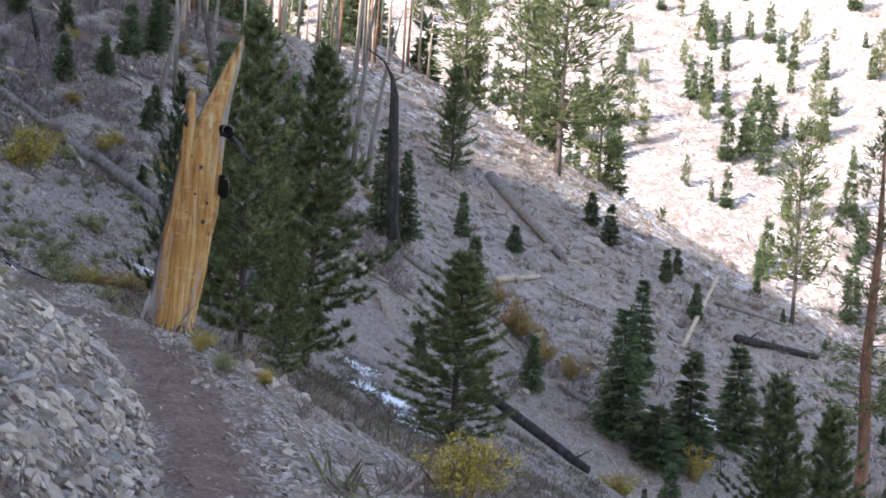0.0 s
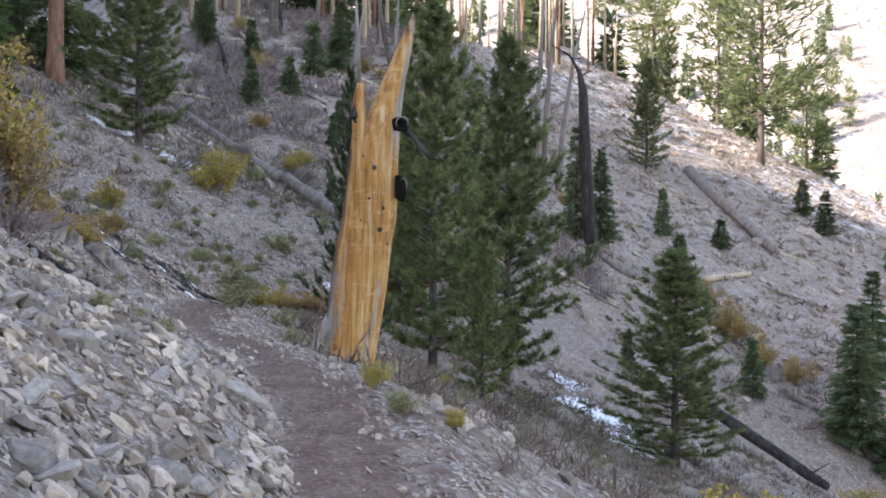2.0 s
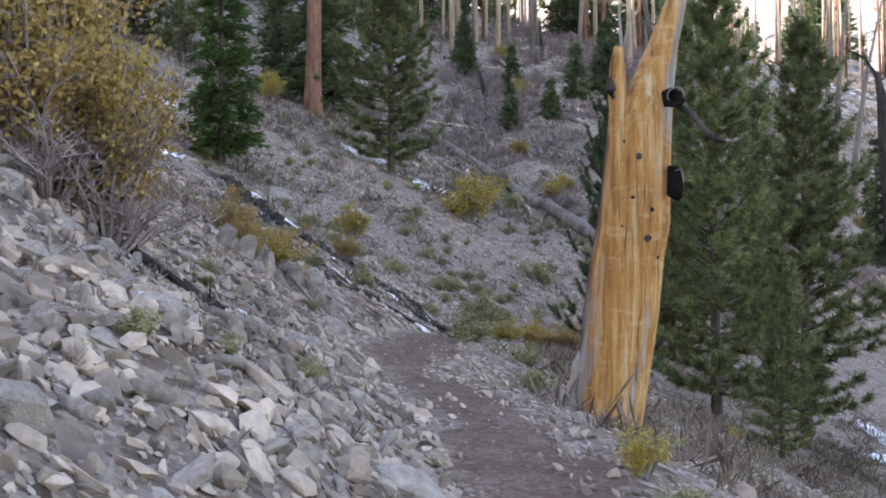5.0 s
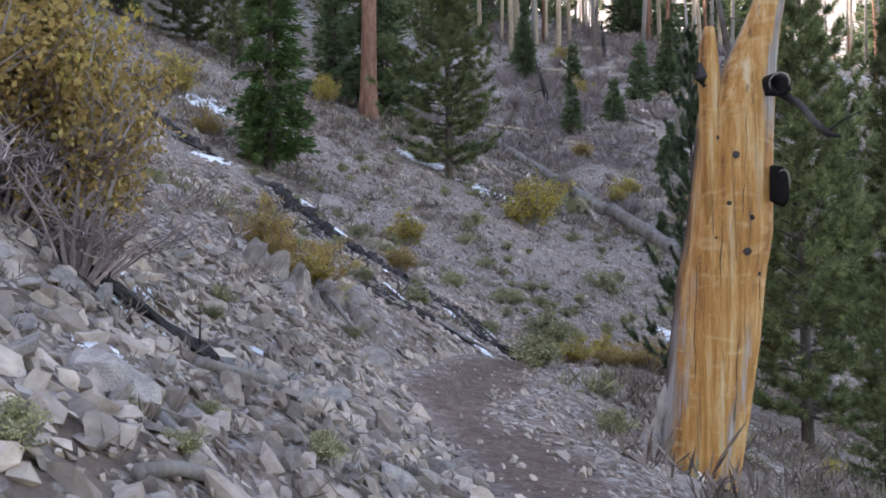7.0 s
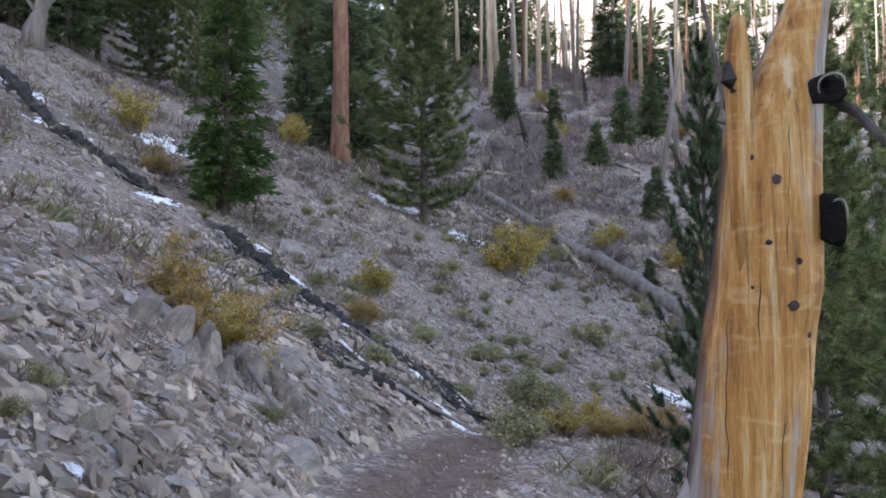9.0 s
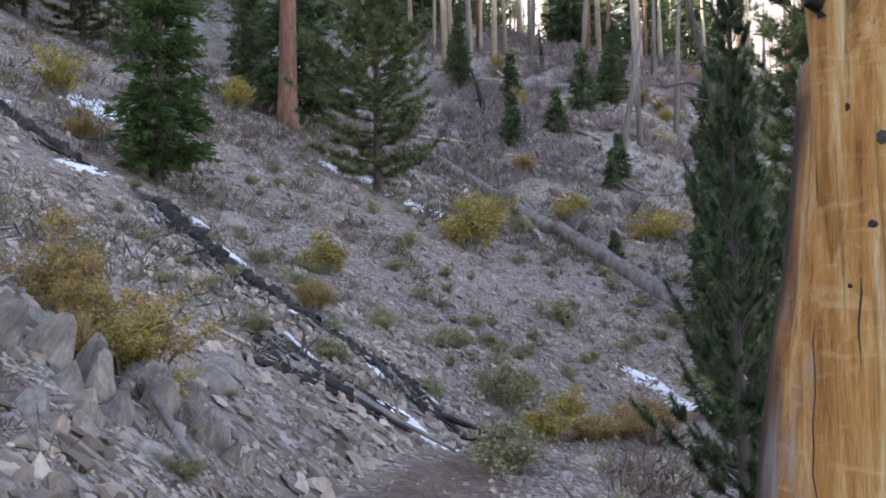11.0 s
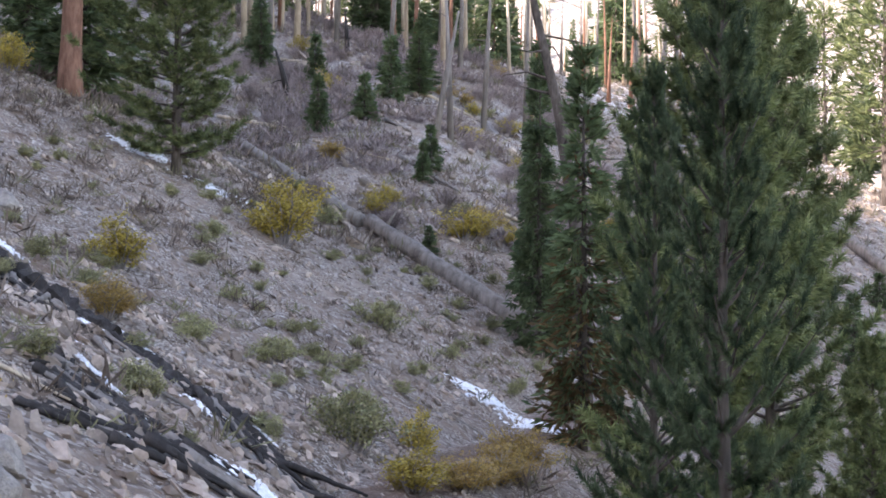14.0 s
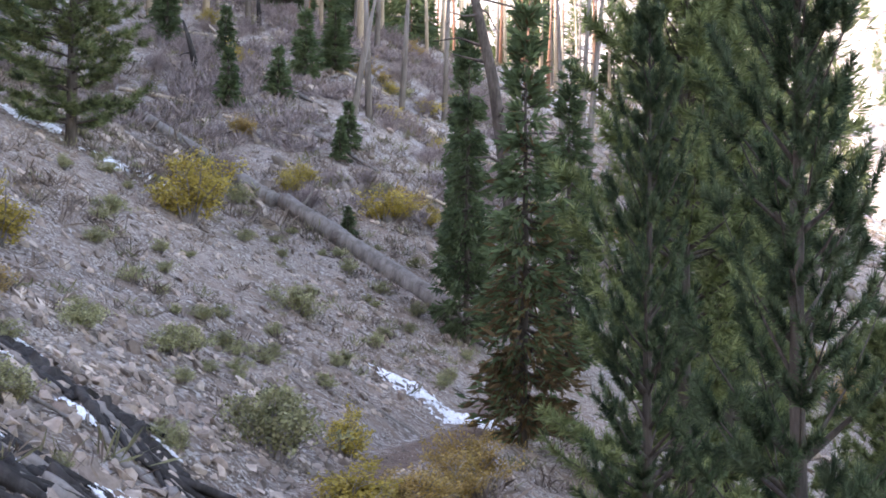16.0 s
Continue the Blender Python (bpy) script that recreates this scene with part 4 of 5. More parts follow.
SAGE_BUSHES = (
    (-0.27, 9.94, 0.23),
    (-0.11, 11.70, 0.21),
    (-0.13, 10.52, 0.16),
    (-0.42, 10.75, 0.13),
    (-2.49, 17.98, 0.26),
    (-0.64, 25.85, 0.95),
    (0.79, 16.87, 0.45),
    (-1.58, 14.12, 0.19),
    (-1.44, 16.66, 0.24),
    (-0.26, 20.21, 0.81),
    (-1.35, 24.21, 0.32),
    (-1.47, 24.40, 0.33),
    (-0.24, 37.58, 0.92),
    (-1.82, 28.51, 0.50),
    (-1.13, 31.08, 0.39),
    (-1.77, 48.01, 1.14),
    (-3.81, 37.09, 0.65),
    (-1.77, 22.03, 0.19),
    (0.65, 18.89, 0.45),
    (1.64, 11.92, 0.30),
    (-1.44, 13.67, 0.19),
    (-0.46, 11.44, 0.15),
    (-0.66, 26.74, 0.95),
    (1.77, 10.90, 0.36),
)
SAGE_BUSHES_FAR = (
    (1.21, 43.40, 0.57),
    (2.05, 42.68, 0.56),
    (2.86, 42.20, 0.55),
    (-1.31, 41.42, 0.46),
    (-0.48, 42.01, 0.47),
    (1.40, 37.72, 0.46),
    (2.98, 37.83, 0.53),
    (0.58, 34.63, 0.46),
    (-0.62, 33.93, 0.39),
    (-2.73, 32.45, 0.42),
    (-5.79, 26.14, 0.43),
    (-7.17, 35.27, 0.49),
    (-0.02, 37.73, 0.71),
    (-1.74, 29.73, 0.61),
    (-3.86, 38.15, 0.54),
    (-3.79, 35.81, 0.56),
    (-5.02, 38.80, 0.57),
    (-1.83, 47.75, 0.80),
    (1.07, 45.10, 0.57),
    (1.64, 41.83, 0.44),
    (2.75, 37.12, 0.49),
    (3.89, 40.56, 0.56),
    (-0.67, 32.37, 0.49),
    (0.11, 39.28, 0.70),
)
for kind, table, label, tall in (("yellow", YELLOW_BUSHES, "yellow-leaved autumn shrub on the slope", 0.95), ("orange", ORANGE_BUSHES, "orange-brown autumn shrub with grey twigs", 0.9), ("sage", SAGE_BUSHES, "grey-green sagebrush growing among loose stones", 1.0), ("sage", SAGE_BUSHES_FAR, "low olive sagebrush on the gravel slope", 1.0)):
    for x, y, w in table:
        bush(kind, rng, x, y, w, label, tall)
for kind, x, y, w, tall in (("yellow", -0.05, 23.9, 0.80, 0.55), ("orange", 0.45, 24.4, 1.0, 0.55), ("orange", 0.85, 24.9, 0.9, 0.55)):
    bush(kind, rng, x, y, w, "spreading autumn shrub at the trail's edge", tall)
# low dark sage dotted over the gravel slope
for _ in range(85):
    y = rng.uniform(21, 47)
    x = float(trail_x(y)) - rng.uniform(1.5, 4 + 0.4 * (y - 18))
    bush("sage", rng, x, y, rng.uniform(0.25, 0.6), "low grey-green sage clump on the gravel slope", 0.85, "sage on the gravel slope")
# the large shrub over the trail, golden leaves above bare grey twigs
for dx, dy, w, tall, kind in ((0, 0, 1.25, 1.25, "orange"), (-0.45, 0.5, 1.35, 1.3, "orange"), (0.15, 0.35, 1.0, 1.3, "yellow"), (-0.2, -0.25, 1.0, 0.8, "brush"), (0.1, 0.0, 0.95, 0.7, "brush"), (-0.1, 0.55, 1.1, 1.2, "orange"), (-0.6, 0.1, 1.1, 0.85, "brush"), (0.3, 0.2, 1.15, 1.3, "orange"), (-0.3, 0.2, 1.3, 1.5, "orange"), (-0.75, 0.3, 1.3, 1.6, "orange"), (0.15, -0.2, 0.95, 0.9, "brush"), (0.4, 0.1, 0.8, 0.7, "brush")):
    bush(kind, rng, -1.9 + 1.05 * dx, 12.15 + 0.8 * dy, 1.05 * w, "tall golden autumn shrub leaning over the scree" if kind != "brush" else "tangle of bare grey twigs under a golden shrub", tall)

# bare brush over the far slope of the gully, low sage over the near slope
n_brush = 0
while n_brush < 112:
    x, y = rng.uniform(-12, 13), rng.uniform(49, 84)
    if rng.random() > 0.35 + 0.65 * (y - 49) / 35 or float(vnoise(np.array([x / 5]), np.array([y / 5]), 6)[0]) < -0.15:
        continue
    kind = "brush" if rng.random() < 0.78 else rng.choice(("orange", "sage", "yellow"))
    bush(kind, rng, x, y, rng.uniform(0.8, 1.9), {"brush": "bare mauve-grey brush on the far slope", "orange": "rusty shrub on the far slope", "sage": "olive shrub on the far slope", "yellow": "yellowing shrub on the far slope"}[kind], 0.8, "brush on the far slope")
    n_brush += 1


def low_brush(name, xy, width, mat, label, seed, blades=30):
    """A joined cover of small twiggy clumps."""
    g = np.random.default_rng(seed)
    n = len(xy)
    z = land_z(xy[:, 0], xy[:, 1])
    o = np.stack([xy[:, 0], xy[:, 1], z], 1)[:, None] + g.normal(0, 0.22, (n, blades, 3)) * (width[:, None, None] * np.array([1, 1, 0.1]))
    d = g.normal(0, 0.7, (n, blades, 3)) + (0, 0, 0.6)
    d /= np.linalg.norm(d, axis=2, keepdims=True)
    d[..., 2] = np.abs(d[..., 2])
    s = np.cross(d, g.normal(0, 1, d.shape))
    s /= np.linalg.norm(s, axis=2, keepdims=True) + 1e-9
    ln = width[:, None, None] * g.uniform(0.2, 0.6, (n, blades, 1))
    w = ln * 0.045
    quad = np.stack([o - s * w * 0.4, o + d * ln * 0.6 - s * w, o + d * ln, o + d * ln * 0.6 + s * w], 2).reshape(-1, 3)
    tagged(new(name, mesh_of(name, quad, np.arange(len(quad)).reshape(-1, 4), (mat,))), label, "brush", kind="stuff")


b_ = np.random.default_rng(77)


def spread(n, y0, y1, d0, d1):
    y = b_.uniform(y0, y1, n)
    xy = np.stack([trail_x(y) + d0 + (d1 - d0) * b_.random(n), y], 1)
    return xy[vnoise(xy[:, 0] / 2.2, xy[:, 1] / 2.2, 31) + b_.uniform(-0.6, 0.6, n) > -0.05]


for name, xy, lo, hi, mat, label, seed in (
    ("low_brush", spread(3000, 16, 58, -1.2, -24), 0.2, 0.6, M_LOWBRUSH, "low grey-brown brush over the gravel slope", 1),
    ("low_sage", spread(1200, 16, 58, -1.0, -24), 0.2, 0.6, M_LOWSAGE, "low olive brush over the gravel slope", 2),
    ("dry_grass", spread(3200, 5, 38, 1.0, 15), 0.2, 0.7, M_LOWBRUSH, "dry tan brush below the trail", 3),
    ("low_sage", spread(1100, 5, 38, 0.9, 15), 0.2, 0.6, M_LOWSAGE, "olive brush below the trail", 4),
    ("dry_grass", spread(500, 3, 17, -0.7, -4), 0.08, 0.22, M_LOWBRUSH, "dry wisps among the stones", 5),
):
    low_brush(name, xy, b_.uniform(lo, hi, len(xy)), mat, label, seed)
xy = np.stack([b_.uniform(-14, 80, 4200), b_.uniform(46, 125, 4200)], 1)
xy = xy[vnoise(xy[:, 0] / 4, xy[:, 1] / 4, 33) + b_.uniform(-0.7, 0.7, len(xy)) > 0.0]
low_brush("low_brush", xy, b_.uniform(0.5, 1.4, len(xy)), M_LOWBRUSH, "grey brush over the spur", 6)
xy = spread(1700, 28, 66, -6, -30)
low_brush("low_brush", xy, b_.uniform(0.4, 1.0, len(xy)), M_LOWBRUSH, "grey-brown brush over the upper slope", 10)
xy = np.stack([b_.uniform(-12, 15, 3400), b_.uniform(50, 86, 3400)], 1)
xy = xy[vnoise(xy[:, 0] / 3.5, xy[:, 1] / 3.5, 41) > 0.0]
low_brush("bare_brush", xy, b_.uniform(0.6, 1.4, len(xy)), M_BRUSH, "mauve-grey leafless brush over the far slope", 9, 48)
xy = np.stack([b_.uniform(-14, 80, 2200), b_.uniform(46, 125, 2200)], 1)
low_brush("low_sage", xy, b_.uniform(0.4, 1.1, len(xy)), M_LOWSAGE, "olive brush over the spur", 7)
xy = np.stack([b_.uniform(-90, 330, 9000), b_.uniform(110, 430, 9000)], 1)
xy = xy[(vnoise(xy[:, 0] / 14, xy[:, 1] / 14, 35) + 0.6 * vnoise(xy[:, 0] / 40, xy[:, 1] / 40, 36) + b_.uniform(-0.4, 0.4, len(xy)) > -0.12)]
low_brush("mountain_brush", xy, b_.uniform(1.6, 4.2, len(xy)), M_LOWBRUSH, "dark brush and deadwood over the sunlit mountainside", 8, 14)


# ---- dead wood ----
def draped(pts, lift, n=12):
    """Points along a line laid on the land."""
    out = []
    for k in range(n):
        f = k / (n - 1) * (len(pts) - 1)
        i = min(int(f), len(pts) - 2)
        x, y = (pts[i][q] + (pts[i + 1][q] - pts[i][q]) * (f - i) for q in (0, 1))
        out.append((x, y, ground_z(x, y) + lift))
    return out


def fallen_log(pts, r0, r1, mat, label, sides=10, stubs=4, name="fallen_log", straight=True, lift=0.55):
    g = random.Random(int(abs(pts[0][0] * 37 + pts[0][1] * 11)))
    if straight:
        z = [ground_z(*p) for p in pts]
        line = []
        for k in range(10):
            f = k / 9 * (len(pts) - 1)
            i = min(int(f), len(pts) - 2)
            q = f - i
            x, y = (pts[i][c] + (pts[i + 1][c] - pts[i][c]) * q for c in (0, 1))
            line.append((x + g.uniform(-1, 1) * r0 * 0.12, y, z[i] + (z[i + 1] - z[i]) * q + r0 * lift))
        up = sorted(ground_z(x, y) + r0 * lift - h for x, y, h in line)[int(len(line) * 0.75)]
        line = [(x, y, h + max(0, up)) for x, y, h in line]
    else:
        line = draped(pts, r0 * lift, 26 if name == "charred_log" else 12)
    base = Vector(line[0])
    radii = [(r0 + (r1 - r0) * k / (len(line) - 1)) * (g.uniform(0.55, 1.2) if name == "charred_log" else 1) for k in range(len(line))]
    local = [tuple(Vector(p) - base) for p in line]
    ob = thing(name, label, "log" if r0 > 0.05 else "branch", at=Matrix.Translation(base))
    v, f = tube(local, radii, sides, g, 0.1 if r0 > 0.18 and name != "charred_log" else 0.32 if mat is M_CHAR else 0.18)
    part("trunk", mesh_of("log", v, f, (mat,), smooth=name != "charred_log"), ob)
    for _ in range(stubs):
        k = g.randrange(1, len(local) - 1)
        p = Vector(local[k])
        d = Vector((g.uniform(-1, 1), g.uniform(-1, 1), g.uniform(0.2, 1))).normalized()
        v, f = tube([tuple(p), tuple(p + d * radii[k] * 1.6), tuple(p + d * radii[k] * g.uniform(2.2, 4.5) + Vector((0, 0, 0.03)))], (radii[k] * 0.25, radii[k] * 0.18, radii[k] * 0.06), 5, g, 0.1)
        part("stub", mesh_of("stub", v, f, (mat,)), ob)
    return ob


fallen_log([(-5.8, 54.9), (-0.6, 49.0)], 0.2, 0.26, M_DEAD, "long grey fallen trunk lying down the slope")
fallen_log([(-0.4, 48.7), (4.0, 43.0)], 0.26, 0.32, M_DEAD, "grey fallen trunk with a torn root end", stubs=2)
# torn root end of the trunk
for a in range(7):
    t = a * 0.9
    p = (4.05, 42.9)
    fallen_log([p, (p[0] + 0.75 * math.cos(t) + 0.3, p[1] + 0.6 * math.sin(t) - 0.3)], 0.13, 0.03, M_DEAD, "broken grey root of a fallen trunk", 6, 0, "root", lift=2.0 + 1.2 * math.sin(t))
for k, line in enumerate(CHARRED):
    fallen_log(line, (0.22, 0.18, 0.18, 0.16, 0.14, 0.11, 0.09, 0.07, 0.07, 0.05)[k], (0.18, 0.14, 0.15, 0.13, 0.1, 0.08, 0.06, 0.05, 0.05, 0.04)[k], M_CHAR, "charred black log half sunk in the scree, dusted with snow", 9, 0, "charred_log", straight=False, lift=0.15)
# splinters of charred wood beside it
for k in range(240):
    i = rng.randrange(len(CHARRED))
    (x0, y0), (x1, y1) = CHARRED[i]
    q, side = rng.random(), rng.gauss(0, 0.2 + 0.01 * abs(y0 - 14))
    x, y = x0 + (x1 - x0) * q + side * 0.4, y0 + (y1 - y0) * q - abs(side)
    a, ln = math.atan2(y1 - y0, x1 - x0) + rng.gauss(0, 0.3), rng.uniform(0.2, 0.9)
    fallen_log([(x, y), (x + ln * math.cos(a), y + ln * math.sin(a))], rng.uniform(0.02, 0.05), 0.012, rng.choice((M_CHAR, M_CHAR, M_DEAD)), "splinter of charred wood on the scree", 5, 0, "wood_splinter", lift=0.5)
fallen_log([(-1.55, 12.35), (-0.75, 12.15)], 0.038, 0.026, M_CHAR, "thin charred log with snow along it", 8, 2, "charred_log", lift=0.4)
fallen_log([(-0.75, 11.95), (-0.47, 12.75), (-0.2, 13.35)], 0.03, 0.012, M_DEAD, "weathered grey root across the scree", 7, 1, "root", straight=False, lift=0.6)
fallen_log([(-0.47, 11.0), (-0.17, 10.85), (0.02, 10.62)], 0.022, 0.012, M_DEAD, "pale dry branch on the stones", 6, 2, "dry_branch", straight=False, lift=1.2)
fallen_log([(-0.1, 10.2), (0.1, 10.9), (0.3, 11.1)], 0.025, 0.015, M_DEAD, "pale dry branch on the stones", 6, 2, "dry_branch", straight=False, lift=1.2)
for line, r0, r1, mat, label in (
    ([(30.6, 84.5), (32.2, 71.5)], 0.5, 0.3, M_DEAD, "grey fallen trunk on the spur"),
    ([(54.0, 85.5), (37.6, 63.0)], 0.22, 0.14, M_PALE_TRUNK, "pale bleached trunk leaning down the spur"),
    ([(46.0, 69.5), (55.5, 72.5)], 0.36, 0.24, M_CHAR, "thick dark fallen trunk at the foot of the spur"),
    ([(15.9, 44.6), (18.9, 37.9)], 0.24, 0.2, M_CHAR, "dark rotten log in the gully"),
    ([(23.2, 50.0), (24.3, 49.3)], 0.2, 0.18, M_DEAD, "short grey log in the gully"),
    ([(15.8, 57.0), (17.3, 55.9)], 0.25, 0.2, M_DEAD, "broken grey log below the burnt snag"),
    ([(23.5, 62.0), (28.0, 66.0)], 0.22, 0.15, M_PALE_TRUNK, "short bleached log on the spur"),
    ([(48.0, 76.0), (56.0, 78.0)], 0.2, 0.12, M_DEAD, "thin grey log on the spur"),
):
    fallen_log(line, r0, r1, mat, label)
for _ in range(34):
    x, y = rng.uniform(-9, 40), rng.uniform(50, 82)
    a, ln = rng.uniform(-0.9, 0.3), rng.uniform(1.5, 4.5)
    fallen_log([(x, y), (x + ln * math.cos(a), y + ln * math.sin(a))], rng.uniform(0.06, 0.14), 0.05, rng.choice((M_DEAD, M_DEAD, M_PALE_TRUNK)), "thin bleached log lying on the far slope", 6, 1)


for k in range(46):
    y = rng.uniform(9, 40)
    x = float(trail_x(y)) + (rng.uniform(-7, -0.7) if k % 3 else rng.uniform(1.0, 7))
    a, ln = rng.uniform(-1.3, 0.2), rng.uniform(0.25, 0.9)
    fallen_log([(x, y), (x + ln * math.cos(a), y + ln * math.sin(a))], rng.uniform(0.012, 0.03), 0.008, rng.choice((M_DEAD, M_PALE_TRUNK, M_DEAD)), "dry grey branch lying on the slope", 5, 1, "dry_branch", lift=0.9)


def dead_tree(pts, radii, mat, label, limbs=6, reach=1.0, name="dead_tree", seed=1, top_limbs=0.35, droop=0.0):
    g = random.Random(seed)
    base = Vector(pts[0])
    base.z = ground_z(base.x, base.y)
    local = [tuple(Vector(p) - base) for p in pts]
    local[0] = (local[0][0], local[0][1], -0.4)
    ob = thing(name, label, "dead tree", at=Matrix.Translation(base))
    v, f = tube(local, radii, 9, g, 0.1)
    part("trunk", mesh_of("dead_trunk", v, f, (mat,), smooth=True), ob)
    for _ in range(limbs):
        q = g.uniform(top_limbs, 0.97) * (len(local) - 1)
        i = min(int(q), len(local) - 2)
        p = Vector(local[i]).lerp(Vector(local[i + 1]), q - i)
        r = (radii[i] + (radii[i + 1] - radii[i]) * (q - i)) * 0.35
        a = g.uniform(0, 6.28)
        d = Vector((math.cos(a), math.sin(a), g.uniform(-0.2, 0.6) - droop))
        L = reach * g.uniform(0.4, 1.1)
        v, f = tube([tuple(p), tuple(p + d * L * 0.5 + Vector((0, 0, 0.06 * L))), tuple(p + d * L + Vector((0, 0, g.uniform(-0.1, 0.25) * L)))], (r, r * 0.6, r * 0.15 + 0.003), 4)
        part("limb", mesh_of("limb", v, f, (mat,)), ob)
    return ob


dead_tree([(15.48, 57.29, 0.6), (15.3, 57.3, 3.0), (15.05, 57.3, 7.0), (14.94, 57.3, 9.7), (14.75, 57.3, 10.7), (14.2, 57.3, 11.6), (13.25, 57.3, 12.1)], (0.42, 0.36, 0.30, 0.25, 0.12, 0.07, 0.03), M_CHAR, "burnt black snag with a bent broken top", 9, 1.3, "burnt_snag", 4)
dead_tree([(4.35, 37.0, -0.6), (4.1, 37.0, 3.2), (3.69, 37.0, 5.9), (3.16, 37.0, 8.1), (2.8, 37.0, 10.2)], (0.17, 0.15, 0.12, 0.085, 0.05), M_BARK, "leaning dark grey dead tree with drooping broken limbs", 16, 1.5, seed=9, top_limbs=0.25, droop=0.3)
dead_tree([(-17.9, 40, 10.9), (-17.85, 40, 11.3), (-17.5, 40, 12.3), (-16.5, 40, 13.3), (-15, 40, 13.8)], (0.42, 0.36, 0.28, 0.25, 0.22), M_DEAD, "pale grey dead trunk bent over like an arch", 3, 1.0, seed=12)
for k, (x, y, h, lx) in enumerate(((14.2, 66.0, 13.0, 0.6), (14.9, 67.0, 14.5, 1.2), (13.6, 67.0, 11.0, -0.4), (15.6, 66.0, 12.0, 1.8))):
    z = ground_z(x, y)
    dead_tree([(x, y, z), (x + lx * 0.15, y, z + h * 0.3), (x + lx * 0.5, y, z + h * 0.65), (x + lx, y, z + h)], (0.2, 0.17, 0.11, 0.03), M_DEAD, "bare grey dead tree with thin upright limbs", 12, 1.6, seed=30 + k)
# standing burnt poles along the crest
for k in range(165):
    x = rng.uniform(-16, 34)
    y = float(np.interp(x, (-16, -4, 3, 30), (84, 84, 82, 122))) + rng.uniform(-9, 26)
    z, h = ground_z(x, y), rng.uniform(7, 15)
    lx = rng.uniform(-0.5, 0.5)
    dead_tree([(x, y, z), (x + lx * 0.4, y, z + h * 0.5), (x + lx, y, z + h)], (rng.uniform(0.13, 0.24), 0.11, 0.03), rng.choice((M_PALE_TRUNK, M_PALE_TRUNK, M_DEAD, M_BARK_RED)), "tall bare burnt trunk standing on the crest", 3, 1.2, seed=100 + k)
for x, y, lx, h in ((2.2, 57.9, 1.1, 6.0), (3.2, 60.0, -0.3, 7.0), (-1.7, 76.0, -0.2, 2.6), (-4.2, 64.0, -0.7, 2.2), (0.6, 72.0, 0.6, 8.0), (-6.0, 73.0, 0.0, 9.0), (5.5, 68.0, 0.4, 8.0), (8.0, 70.0, 0.2, 9.0)):
    z = ground_z(x, y)
    dead_tree([(x, y, z), (x + lx * 0.5, y, z + h * 0.5), (x + lx, y, z + h)], (0.16, 0.12, 0.04), M_DEAD if h > 3 else M_CHAR, "thin dead trunk standing on the far slope" if h > 3 else "short charred stump on the far slope", 3, 0.8, seed=int(y * 7 + x))

# ---- distant forest ----
count = 0
while count < 400:
    x, y = rng.uniform(-70, 260), rng.uniform(100, 430)
    u = 0.42 * x + 0.91 * y
    if not 150 < u < 345 or not -0.12 < x / y < 0.95:
        continue
    h = rng.uniform(3.5, 11)
    plant(rng.choice(("tiny_pine", "tiny_fir", "tiny_fir")), rng, x, y, h, h * rng.uniform(0.12, 0.17), "distant conifer on the sunlit mountainside", group="distant forest")
    count += 1
for _ in range(64):
    x = rng.uniform(-18, 55)
    y = float(np.interp(x, (-18, -4, 3, 30, 46, 66), (88, 88, 86, 128, 108, 92))) + rng.uniform(-4, 22)
    h = rng.uniform(5, 13)
    plant(rng.choice(("tiny_pine", "tiny_fir")), rng, x, y, h, h * rng.uniform(0.13, 0.18), "conifer standing along the crest of the spur", group="trees on the crest")
for _ in range(44):
    x, y = rng.uniform(-45, -12), rng.uniform(42, 90)
    h = rng.uniform(6, 12)
    plant(rng.choice(("far_pine", "fir")), rng, x, y, h, h * rng.uniform(0.14, 0.19), "dark conifer in the stand above the slope", group="stand above the slope")
for _ in range(34):
    x, y = rng.uniform(12, 75), rng.uniform(30, 100)
    if abs(y - (30 + 0.75 * x)) > 26:
        continue
    h = rng.uniform(0.8, 2.8)
    plant("sapling", rng, x, y, h, h * 0.24, "young fir on the spur", group="young firs on the spur")


# ---- stones ----
def stone_shape(g, flat=0.6):
    bm = bmesh.new()
    for _ in range(11):
        v = Vector((g.gauss(0, 1), g.gauss(0, 1), g.gauss(0, 1))).normalized()
        bm.verts.new((v.x, v.y * g.uniform(0.6, 0.9), v.z * flat))
    hull = bmesh.ops.convex_hull(bm, input=bm.verts)
    bmesh.ops.delete(bm, geom=[e for e in hull["geom_interior"] if isinstance(e, bmesh.types.BMVert)], context="VERTS")
    bm.verts.ensure_lookup_table()
    bm.verts.index_update()
    v = np.array([tuple(p.co) for p in bm.verts])
    f = np.array([[p.index for p in t.verts] for t in bm.faces if len(t.verts) == 3])
    bm.free()
    return v, f


_g = random.Random(8)
STONES = [stone_shape(_g, _g.uniform(0.4, 0.75)) for _ in range(14)]


